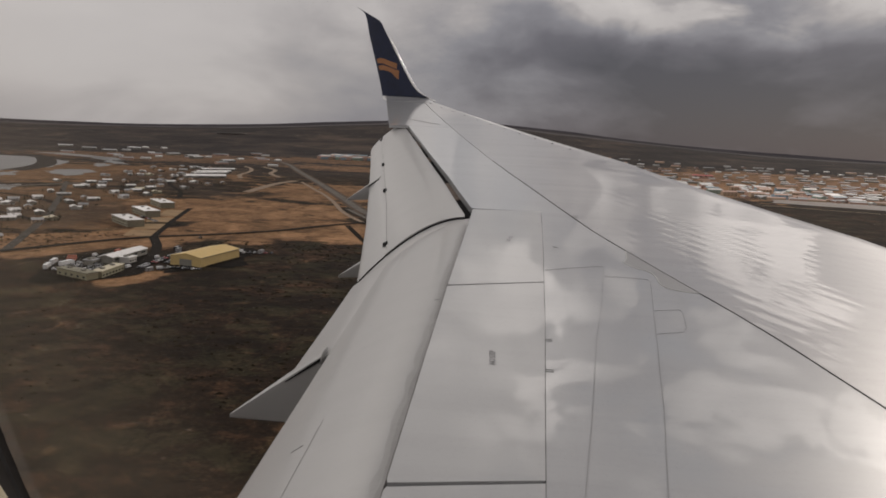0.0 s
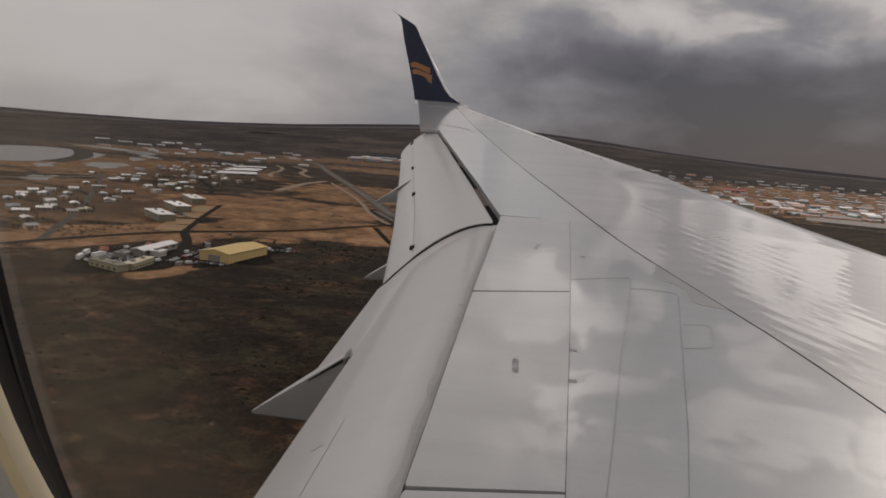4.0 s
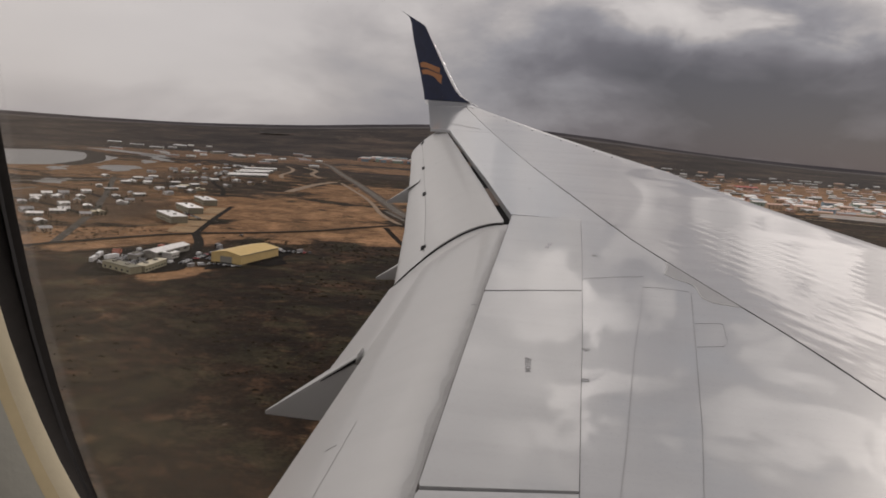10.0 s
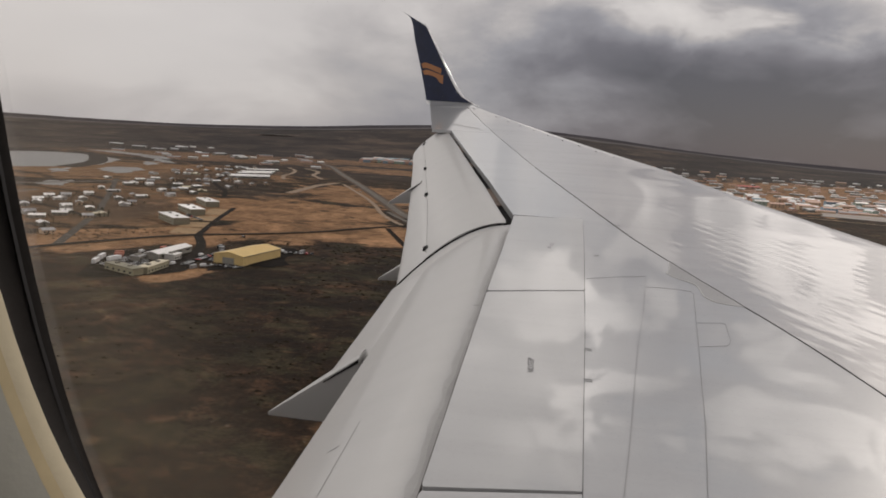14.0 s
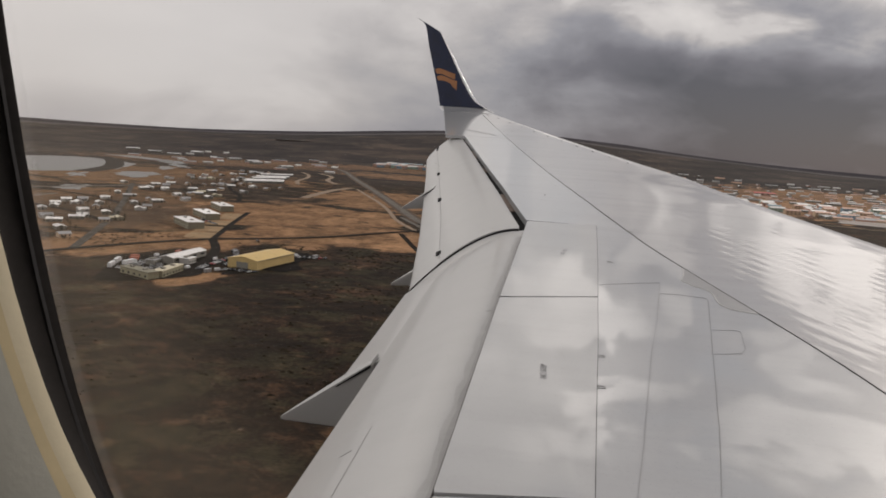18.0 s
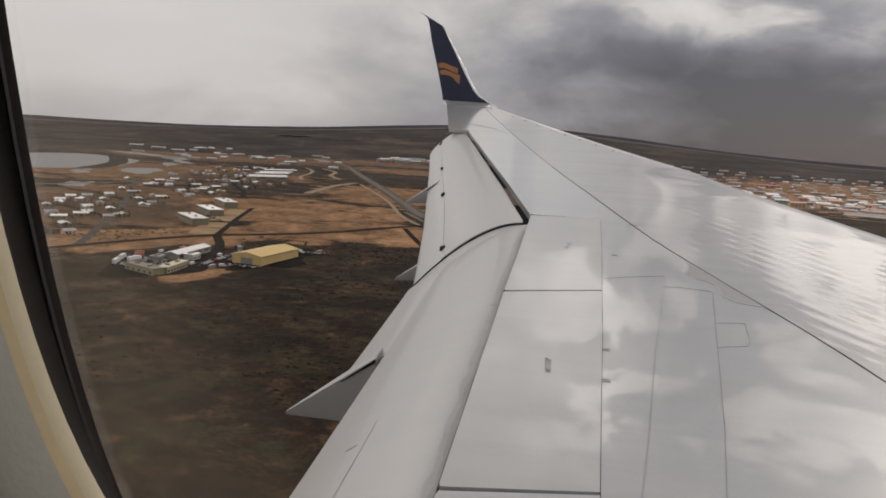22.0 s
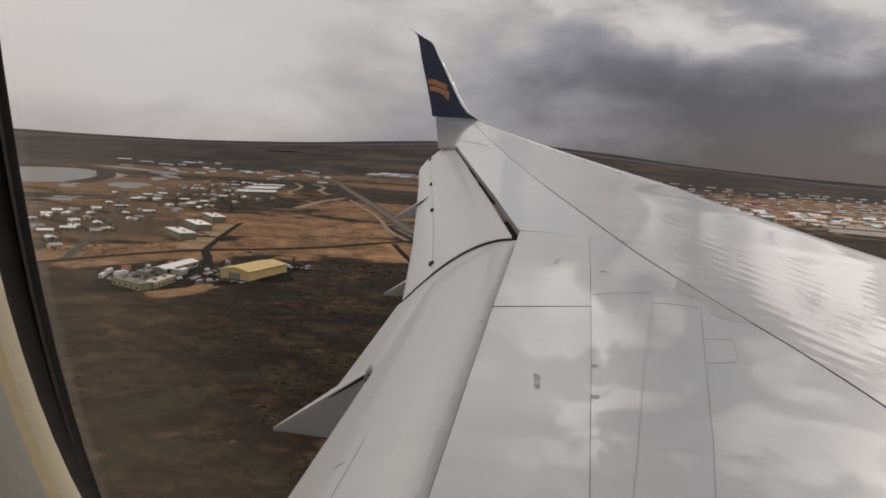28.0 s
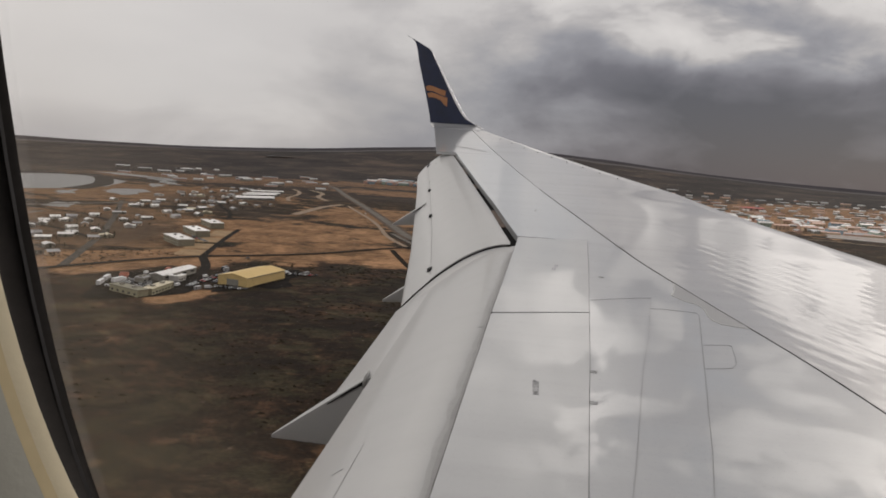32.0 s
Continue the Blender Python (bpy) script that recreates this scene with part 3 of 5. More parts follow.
def le_drop(y):
    return 0.085 * max(0.0, 12.3 - y) ** 0.75 * 0.75 if y > 9 else 0.163 + 0.08 * (9 - y)


def top(x, y):
    s = (x - x_seam(y)) / max(0.05, x_le(y) - x_seam(y))
    return wing_z(y) - (le_drop(y) * s * s if s > 0 else 0.0)


def on_wing(x, y, up=0.0):
    return (x, y, top(x, y) + up)


def stations(y0, y1, step=0.35):
    n = max(2, int((y1 - y0) / step) + 1)
    return [lerp(y0, y1, i / (n - 1)) for i in range(n)]


def skin(y0, y1, xa, xb, up=0.0, cols=10, step=0.35):
    return [[on_wing(lerp(xa(y), xb(y), c / (cols - 1)), y, up) for c in range(cols)] for y in stations(y0, y1, step)]


# main skin, aft part under the spoilers set lower
part("wing_skin", *sheet(skin(0.0, 8.90, lambda y: spoiler_edge(y) + 0.0018, lambda y: x_seam(y) - 0.006), 0.10), PAINT, airliner, "grey-white enamelled upper wing skin", True)
part("wing_skin", *sheet(skin(8.90, 14.845, x_te, lambda y: x_seam(y) - 0.006), 0.08), PAINT, airliner, "grey-white enamelled upper wing skin", True)
part("wing_tip_skin", *sheet(skin(14.853, 18.05, x_te, lambda y: x_seam(y) - 0.006, cols=6), 0.06), PAINT, airliner, "grey-white enamelled wing tip skin", True)
# near-black sheet puts the shade below the spoilers into its colour
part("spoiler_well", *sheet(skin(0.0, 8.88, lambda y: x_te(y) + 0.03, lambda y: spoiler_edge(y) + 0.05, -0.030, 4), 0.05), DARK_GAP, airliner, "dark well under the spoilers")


def spoiler(aft0, aft1, fore0, fore1):
    """A flat panel whose ends lean: span positions at the trailing edge and at the front edge."""
    rows = []
    for q in [i / 12 for i in range(13)]:
        row = []
        for c in (0.0, 0.012, 0.33, 0.66, 1.0):
            y = lerp(lerp(aft0, aft1, q), lerp(fore0, fore1, q), c)
            if c == 0.0 and q in (0, 1):
                y += 0.03 if q == 0 else -0.03
            a, b = x_te(y), spoiler_edge(y) - 0.0018
            row.append((lerp(a, b, c), y, wing_z(y) + 0.006))
        rows.append(row)
    return sheet(rows, 0.022)


spoilers = []
for ends in ((6.012, 8.835, 6.256, 8.90), (3.045, 5.985, 3.165, 6.232), (0.3, 3.01, 0.3, 3.14)):
    spoilers.append(part("spoiler", *spoiler(*ends), PAINT_SPOILER, airliner, "flat grey spoiler panel"))

# dark joint between the spoilers; trailing edge line holds dirt and painted gap shadow
part("spoiler_joint", *sheet([[(x, lerp(5.988, 6.232, q), wing_z(6.0) + 0.0190 * q + 0.0035), (x, lerp(6.010, 6.256, q), wing_z(6.02) + 0.0190 * q + 0.0035)] for x, q in [(lerp(x_te(6.0), spoiler_edge(6.24), i / 8), i / 8) for i in range(9)]], 0.002), DARK_GAP, airliner, "dark joint between two spoilers")
part("trailing_joint", *sheet([[(x_te(y) - 0.007, y, wing_z(y) - 0.012), (x_te(y) + 0.004, y, wing_z(y) - 0.012)] for y in stations(0.4, 8.7, 0.3)], 0.01), SOOT_SHADE, airliner, "dark sooty joint behind the spoilers")

# leading edge with its rounded nose
le_rows = []
for y in stations(0.0, 18.1, 0.3):
    row = [on_wing(lerp(x_seam(y) + (0.012 if y < 11 else 0.006), x_le(y), c / 11), y) for c in range(12)]
    xl, zl = x_le(y), top(x_le(y), y)
    row += [(xl + 0.05 * math.sin(a), y, zl - 0.05 + 0.05 * math.cos(a)) for a in (0.6, 1.2, 1.8, 2.4)]
    le_rows.append(row)
part("leading_edge", *sheet(le_rows, 0.03), PAINT_SLAT, airliner, "glossy grey-white leading edge skin", True)
part("seam_filler", *sheet(skin(0.0, 18.0, lambda y: x_seam(y) - 0.03, lambda y: x_seam(y) + 0.03, -0.012, 3), 0.02), DARK_GAP, airliner, "dark seam behind the leading edge")


# lower skin closes the wing from below
under = []
for y in stations(0.0, 17.9, 0.6):
    deep = lerp(0.62, 0.10, y / 17.9)
    under.append([(lerp(x_te(y) + 0.25, x_le(y) - 0.02, q), y, top(x_le(y), y) - 0.09 - deep * math.sin(math.pi * q) ** 0.7) for q in [c / 11 for c in range(12)]])
part("wing_lower_skin", *sheet(under, 0.02), PAINT, airliner, "grey-white lower wing skin", True)


def strip_on_wing(points, width, up=0.004):
    rows = []
    for i, (x, y) in enumerate(points):
        a, b = points[max(0, i - 1)], points[min(len(points) - 1, i + 1)]
        d = Vector((b[0] - a[0], b[1] - a[1])).normalized()
        nx, ny = -d.y * width / 2, d.x * width / 2
        rows.append([on_wing(x - nx, y - ny, up), on_wing(x + nx, y + ny, up)])
    return sheet(rows, 0.002)


def line_pts(a, b, n=12):
    return [(lerp(a[0], b[0], i / n), lerp(a[1], b[1], i / n)) for i in range(n + 1)]


for points, w in (([(0.22, 1.2), (0.503, 3.19), (0.59, 3.741), (0.649, 4.158), (0.78, 5.07), (0.907, 5.809), (1.049, 6.802)], 0.0019),
                  ([(0.50, 1.2), (0.886, 3.277), (1.016, 3.972), (1.088, 4.424), (1.196, 5.082), (1.297, 5.73), (1.412, 6.459)], 0.0020),
                  ([(0.50, 6.61), (0.78, 6.735), (1.049, 6.838)], 0.0014), ([(1.014, 6.509), (1.144, 6.533), (1.40, 6.50)], 0.0012),
                  ([(-1.95, 15.6), (-1.2, 15.1)], 0.02)):
    dense = [pt for a, b in zip(points, points[1:]) for pt in line_pts(a, b, 5)[:-1]] + [points[-1]]
    part("panel_seam", *strip_on_wing(dense, w), SEAM, airliner)
part("access_panel_seam", *strip_on_wing([(1.303, 5.695), (1.49, 5.745), (1.515, 5.72), (1.469, 5.369), (1.42, 5.26), (1.221, 5.192)], 0.0009), SEAM, airliner)
part("leading_edge_seam", *strip_on_wing([(x_seam(y), y) for y in stations(0.4, 12.0, 0.4)], 0.011, 0.0015), DARK_GAP, airliner, "dark seam behind the leading edge")
# matt filler with a ragged pale lip behind the leading edge seam
EDGE = ((7.42, 1.345), (7.16, 1.315), (6.99, 1.26), (6.93, 1.295), (6.842, 1.34), (6.79, 1.42), (6.72, 1.468), (6.62, 1.487), (6.48, 1.483), (6.37, 1.487), (6.30, 1.52), (6.255, 1.56), (6.222, 1.654), (6.203, 1.75))
part("filler_patch", *sheet([[on_wing(x, y, 0.002), on_wing(x_seam(y) - 0.004, y, 0.002)] for y, x in EDGE], 0.003), MATT, airliner, "matt grey filler with a ragged edge")
part("filler_lip", *strip_on_wing([(x, y) for y, x in EDGE], 0.007, 0.0035), PALE_LIP, airliner, "pale ragged sealant lip")
# small scuffs and hinge marks
for x, y, lx, ly in ((0.405, 4.92, 0.05, 0.03), (0.38, 4.41, 0.05, 0.03)):
    z, zf = top(x, y), top(x, y + ly)
    part("hinge_mark", *join(box(x, x + lx, y, y + 0.004, z + 0.001, z + 0.003), box(x, x + lx, y + ly, y + ly + 0.004, zf + 0.001, zf + 0.003),
                             sheet([[(x + lx, q, top(x, q) + 0.003), (x + lx + 0.004, q, top(x, q) + 0.003)] for q in (y, y + ly / 2, y + ly + 0.004)], 0.002)), SEAM, airliner)
for x, y, lx, ly in ((-0.10, 10.4, 0.03, 0.09), (0.9, 8.75, 0.09, 0.03), (0.62, 7.4, 0.05, 0.02)):
    z = top(x, y) + (0.007 if x < 0.5 and y < 8.9 else 0.001)
    part("scuff_mark", *box(x, x + lx, y, y + ly, z, z + 0.003), SEAM, airliner)
for i in range(11):
    y = 17.49 - i * 0.42
    x = x_le(y) - 0.20
    part("fastener", *tube(x, y, top(x, y) - 0.004, top(x, y) + 0.010, 0.017, 0.014, 8), SEAM, airliner)


def words(text, size, m, mat, parent, name):
    cu = bpy.data.curves.new(name, "FONT")
    cu.body, cu.size, cu.extrude = text, size, 0.0008
    cu.align_x, cu.align_y = "CENTER", "CENTER"
    tmp = new("letters", cu)
    me = bpy.data.meshes.new_from_object(tmp.evaluated_get(bpy.context.evaluated_depsgraph_get()))
    bpy.data.objects.remove(tmp)
    me.materials.clear()
    me.materials.append(mat)
    ob = new(name, me)
    ob.parent, ob.matrix_basis = parent, m
    return ob


words("NO STEP", 0.058, pose(0.055, 4.56, top(0.05, 4.56) + 0.0075, 5.1, 0, 0) @ pose(0, 0, 0, 0, 0, 91), MARKING, spoilers[1], "no_step_lettering")


for x, y0, y1 in ((0.150, 7.51, 7.60), (0.172, 7.50, 7.62), (0.163, 7.64, 7.715), (0.186, 7.63, 7.72)):
    part("small_lettering", *sheet([[(x + 0.10 * (y - 7.5), y, wing_z(y) + 0.0075), (x + 0.012 + 0.10 * (y - 7.5), y, wing_z(y) + 0.0075)] for y in (y0, lerp(y0, y1, 0.5), y1)], 0.001), MARKING, spoilers[0], "thin grey lines of lettering")

# flaps, drooped for landing
def flap_rows(y0, y1, s0, s1, chord, drop, gap, lift=0.0, cols=12, step=0.3, crease=0.0, camber=0.0):
    """Rows across a drooped flap; crease bends it at half chord, camber rounds it between its edges."""
    rows = []
    for y in stations(y0, y1, step):
        row = []
        for c in range(cols):
            s = lerp(s0, s1, c / (cols - 1))
            row.append((te_fixed(y) - gap(y) - chord(y) * s, y, wing_z(y) - 0.07 - drop(y) * s ** 1.7 + lift + crease * (1 - abs(s / s1 - 0.55) / 0.55) * (s0 == 0) + camber * math.sin(math.pi * c / (cols - 1))))
        rows.append(row)
    return rows


def c_in(y):
    return 1.36


def d_in(y):
    return 0.92


def rounded(y):
    """The outboard flap ends in a rounded corner."""
    return 1.0 if y < 14.5 else math.sqrt(max(0.03, 1 - ((y - 14.5) / 0.80) ** 2))


def c_out(y):
    return lerp(1.30, 0.71, (y - 8.8) / 6.05) * rounded(y)


def d_out(y):
    return lerp(0.90, 0.358, (y - 8.8) / 6.05) * rounded(y)


def g_out(y):
    return lerp(0.09, 0.03, (y - 8.8) / 6.05)


def g_none(y):
    return -0.05


inboard = part("inboard_flap", *sheet(flap_rows(0.2, 8.70, 0, 0.755, c_in, d_in, g_none), 0.05), PAINT_FLAP, airliner, "drooped grey inboard flap", True)
aft = flap_rows(5.98, 8.70, 0.752, 1.0, c_in, d_in, g_none, -0.004)
aft = [[(x - 0.095 * c / 11, y, z) for c, (x, y, z) in enumerate(row)] for row in aft]
part("aft_flap", *sheet(aft, 0.03), PAINT_FLAP, airliner, "narrow aft flap segment", True)
outboard = part("outboard_flap", *sheet(flap_rows(8.745, 15.29, 0, 0.725, c_out, d_out, g_out, step=0.11, cols=21, crease=0.010), 0.05), PAINT_FLAP, airliner, "drooped grey outboard flap", True)
part("aft_flap", *sheet(flap_rows(8.745, 15.29, 0.70, 1.0, c_out, d_out, g_out, -0.030, step=0.11, camber=0.022), 0.03), PAINT_FLAP, airliner, "narrow aft flap segment", True)
# slot depth shaded by colour: a near-black sheet behind the opening
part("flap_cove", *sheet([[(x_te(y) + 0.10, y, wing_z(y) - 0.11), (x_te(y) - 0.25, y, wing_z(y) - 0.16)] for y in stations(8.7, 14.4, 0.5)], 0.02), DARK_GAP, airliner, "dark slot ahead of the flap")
for y0, y1 in ((9.75, 10.7), (12.2, 12.5), (13.3, 13.9)):
    part("slot_bracket", *sheet([[(x_te(y) + 0.02, y, wing_z(y) - 0.095), (x_te(y) - 0.13, y, wing_z(y) - 0.125)] for y in stations(y0, y1, 0.25)], 0.01), BRACKET, airliner, "brown flap track cover inside the slot")
end = [[(x_te(8.7) + 0.05 - 1.36 * s, y, wing_z(8.7) - 0.100 - 0.92 * s ** 1.7) for y in (8.52, 8.98)] for s in [i / 14 for i in range(15)]]
# black sheet below the flap ends stands for the shade in their gap
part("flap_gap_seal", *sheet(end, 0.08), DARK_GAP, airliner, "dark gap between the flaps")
end = [[(x_te(8.8) - g_out(8.8) - c_out(8.8) * s, 8.741, wing_z(8.745) - 0.07 - d_out(8.745) * s ** 1.7 - dz) for dz in (0.004, 0.07)] for s in [i / 14 for i in range(15)]]
lip = []
for i in range(25):
    s = i / 24
    x = x_te(8.7) + 0.05 - 1.36 * s
    over = max(0.0, (x_te(8.8) - g_out(8.8) - x) / c_out(8.8))
    low, high = wing_z(8.45) - 0.0695 - 0.92 * s ** 1.7, wing_z(8.745) - 0.10 - d_out(8.745) * over ** 1.7
    lip.append([(x, lerp(8.45, 8.735, q), lerp(low, max(low, high), q * q)) for q in (0, 0.25, 0.5, 0.75, 1.0)])
part("flap_end_lip", *sheet(lip, 0.03), PAINT_FLAP, airliner, "upturned end of the inboard flap", True)
# end face coloured near-black, as the shaded gap would look
part("flap_end_cap", *sheet(end, 0.002, (0, -1, 0)), DARK_GAP, airliner, "dark end of the outboard flap")


def fairing(y, tip, climb, length, wide, keel):
    """A wedge-like pod: flat sloping crest, upright sides, nearly level keel, drawn out to a point aft."""
    rings = []
    for i in range(12):
        s = (i / 11) ** 1.2
        x = tip[0] + length * s
        zt, zb = tip[1] + climb * length * s + 0.012, tip[1] - 0.02 + keel * s
        w, r = 0.010 + wide * s ** 0.8, 0.004 + 0.018 * s
        rings.append([(x, y + w, zt - r), (x, y + w - r, zt), (x, y - w + r, zt), (x, y - w, zt - r),
                      (x, y - w * 0.62, lerp(zt, zb, 0.6)), (x, y - w * 0.15, zb), (x, y + w * 0.15, zb), (x, y + w * 0.62, lerp(zt, zb, 0.6))])
    pod = part("flap_track_fairing", *loft(rings), PAINT_FLAP, airliner, "pointed flap track fairing", True)
    slit = []
    for i in range(7):
        s = lerp(0.62, 0.99, i / 6)
        zt = tip[1] + climb * length * s - 0.02
        w = 0.013 + wide * s ** 0.8
        slit.append([(tip[0] + length * s, y - w, zt), (tip[0] + length * s, y - w, zt - 0.010 - 0.02 * i / 6)])
    part("fairing_slit", *sheet(slit, 0.004, (0, 1, 0)), DARK_GAP, pod, "dark slit under the fairing crest")
    return pod


fairing(6.0, (-2.201, -2.615), 0.773, 0.83, 0.11, 0.0)
fairing(10.0, (-2.111, -2.182), 0.72, 0.60, 0.10, 0.05)
fairing(12.5, (-2.518, -1.366), 0.74, 0.55, 0.08, 0.05)


def on_flap(y, s, up):
    return (x_te(y) + 0.05 - 1.36 * s, y, wing_z(y) - 0.07 - 0.92 * s ** 1.7 + up)


part("flap_seam", *sheet([[on_flap(y, 0.46, 0.002), on_flap(y, 0.4615, 0.002)] for y in stations(0.3, 4.2, 0.3)], 0.002), SEAM, inboard)
for y, s, ly, ls in ((5.88, 0.055, 0.025, 0.05), (3.95, 0.50, 0.03, 0.05), (3.02, 0.35, 0.03, 0.05)):
    part("scuff_mark", *sheet([[on_flap(y + ly * i / 3, s + ls * j / 3, 0.002) for j in range(4)] for i in range(2)], 0.002), SEAM, airliner)


# shadow painted in three greys, fading aft from the joint with the spoilers
fringe = random.Random(31)
for wide, up, mat in ((0.060, 0.0015, FLAP_SHADE_PALE), (0.034, 0.003, FLAP_SHADE_MID), (0.016, 0.0045, FLAP_SHADE_DARK)):
    part("sooty_smear", *sheet([[on_flap(y, 0.030, up), on_flap(y, 0.041 + wide * fringe.uniform(0.75, 1.15), up)] for y in stations(0.4, 8.4, 0.12)], 0.001), mat, inboard, "grey soot smear on the flap")


def on_outboard(y, s, up):
    return (te_fixed(y) - g_out(y) - c_out(y) * s, y, wing_z(y) - 0.07 - d_out(y) * s ** 1.7 + up)


for y, length, wide in ((9.10, 0.05, 0.10), (11.45, 0.05, 0.12), (12.95, 0.05, 0.11), (14.62, 0.075, 0.17)):
    part("flap_slot", *sheet([[on_outboard(y + wide * i + 1.6 * q * length, 0.715 + q * length, 0.012) for q in (0, 1)] for i in (0, 1)], 0.02), DARK_GAP, outboard, "dark hinge slot in the flap")
# shadow of the step between flap segments, painted as a dark strip
part("flap_step", *sheet([[on_outboard(y, 0.724, 0.001), on_outboard(y, 0.731, 0.001)] for y in stations(8.98, 13.7, 0.3)], 0.002), SEAM, outboard, "thin dark step in the flap")
part("oil_stain", *sheet([[on_outboard(11.6 + 0.16 * i + 0.9 * (j / 5), lerp(0.62, 0.30, j / 5), 0.002) for j in range(6)] for i in range(3)], 0.002), STAIN, outboard, "brown-grey oil stain")

# winglet
# outlines over the height: trailing edge, leading edge, border of the white edge
w_te = bent((0.42, -2.80), (0.593, -2.848), (0.793, -2.892), (1.258, -3.014), (1.656, -3.13), (1.986, -3.227), (2.384, -3.315), (2.53, -3.375), (2.60, -3.47), (2.645, -3.56))
w_le = bent((0.50, -1.516), (0.588, -1.729), (0.709, -1.918), (0.874, -2.069), (1.069, -2.19), (1.366, -2.373), (1.717, -2.575), (2.077, -2.81), (2.337, -2.958), (2.43, -3.03), (2.488, -3.14), (2.57, -3.344), (2.645, -3.545))
w_border = bent((0.50, -1.60), (0.613, -1.80), (0.706, -1.985), (0.871, -2.135), (1.207, -2.345), (1.558, -2.54), (1.883, -2.72), (2.12, -2.85), (2.337, -2.968), (2.645, -3.55))


def winglet_rings(z0, z1, n, xa_of, xb_of, thick, nose):
    rings = []
    for i in range(n + 1):
        z = lerp(z0, z1, i / n)
        xa, xb = xa_of(z), max(xb_of(z), xa_of(z) + 0.012)
        y = 18.02 + 0.10 * (z - 0.5)
        t = thick * (1 - 0.6 * i / n)
        rings.append([(xa, y - t * nose[0], z), (lerp(xa, xb, 0.35), y - t * nose[1], z), (lerp(xa, xb, 0.75), y - t * nose[2], z), (xb, y - t * nose[3], z),
                      (xb, y + t * nose[3], z), (lerp(xa, xb, 0.5), y + t * nose[2], z), (xa, y + t * nose[0], z)])
    return rings


winglet = part("winglet", *loft(winglet_rings(0.585, 2.645, 30, w_te, lambda z: w_border(z) + 0.004, 0.030, (0.12, 0.8, 1.0, 1.0))), BLUE, airliner, "dark blue upswept winglet", True)
part("winglet_leading_edge", *loft(winglet_rings(0.50, 2.36, 26, w_border, w_le, 0.045, (0.72, 0.95, 0.7, 0.15))), WHITE_EDGE, airliner, "white winglet leading edge", True)
part("winglet_root", *loft([[(x_te(y) if y < 18 else -2.84, y, z - 0.05), (x_te(y), y, z), (lerp(x_te(y), xl, 0.5), y, z + 0.012), (xl, y, z), (xl, y, z - 0.05)]
                            for y, z, xl in ((17.6, wing_z(17.6) + 0.002, x_le(17.6)), (17.9, wing_z(17.9) + 0.004, x_le(17.9) + 0.02), (18.03, wing_z(18.03) + 0.03, x_le(18.0) + 0.06), (18.07, 0.62, -1.72))]), PAINT, airliner, "white blend into the winglet", True)


def emblem_band(x0, x1, z0, high, hang):
    """A wavy pennant: a swell over its length, and a ragged tail hanging at the front end."""
    rows = []
    for i in range(17):
        q = i / 16
        wave = 0.016 * math.sin(2 * math.pi * q * 0.9 + 0.4) - 0.10 * q * q
        droop = hang * min(1.0, max(0.0, (q - 0.62) / 0.16))
        z1 = z0 + wave + high * (0.75 + 0.25 * min(1.0, q * 5))
        zl = z0 + wave - droop - (0.02 if q > 0.9 and hang else 0)
        rows.append([(lerp(x0, x1, q) + 0.10 * (0.5 - (z - z0) / high) * 0.6 * (1 - q), 18.02 + 0.10 * (z - 0.5) - 0.0335, z) for z in (zl, lerp(zl, z1, 0.5), z1)])
    return sheet(rows, 0.004, (0, 1, 0))


part("winglet_emblem", *join(emblem_band(-3.01, -2.53, 1.335, 0.13, 0.0), emblem_band(-2.96, -2.47, 1.18, 0.118, 0.07)), ORANGE, winglet, "orange wavy emblem bands")

# cabin wall, window surround and pane
WN, LEAN = 2.45, 0.1396
BEZEL = (-0.113, 0.0463, 0.1095, 0.36, 0.2514)    # centre, half widths aft and forward, half height
PORT = (-0.1111, 0.0336, 0.1032, 0.36, 0.277)


def window_ring(k, y, shape=BEZEL, n=72):
    """An upright rounded opening that leans a little with the hull."""
    cx, cz, aft, fore, tall = shape
    pts = []
    for i in range(n):
        a = 2 * math.pi * i / n
        c, s = math.cos(a), math.sin(a)
        u = math.copysign(abs(c) ** (2 / WN), c) * (fore if c > 0 else aft) * k
        w = math.copysign(abs(s) ** (2 / WN), s) * tall * k
        pts.append((cx + math.cos(LEAN) * u - math.sin(LEAN) * w, y, cz + math.sin(LEAN) * u + math.cos(LEAN) * w))
    return pts


def between(k, y, q):
    """A ring part of the way from the bezel's outline to the port's."""
    return [tuple(lerp(a, b, q) for a, b in zip(p, r)) for p, r in zip(window_ring(k, y), window_ring(k, y, PORT))]


surround = part("window_surround", *loft([window_ring(1.010, 0.2443), window_ring(1.0135, 0.2418), window_ring(1.0175, 0.2394)], False), TAN, airliner, "tan moulded window reveal", True)
part("bezel", *loft([window_ring(1.012, 0.2530), window_ring(1.0, 0.2515), window_ring(1.002, 0.2480), window_ring(1.010, 0.2443)], False), CREAM, surround, "cream window bezel", True)
part("window_seal", *loft([window_ring(1.02, 0.2532), between(1.03, 0.2570, 0.2), between(1.02, 0.2620, 0.6), window_ring(1.014, 0.2665, PORT), window_ring(1.009, 0.2680, PORT), window_ring(1.04, 0.2700, PORT), window_ring(1.2, 0.285, PORT)], False), RUBBER, surround, "black rubber window seal", True)
part("seal_bead", *loft([between(1.0235, 0.2640, 0.8), between(1.018, 0.2632, 0.8), between(1.0125, 0.2645, 0.8)], False), BEAD, surround, "grey bead of the window seal", True)
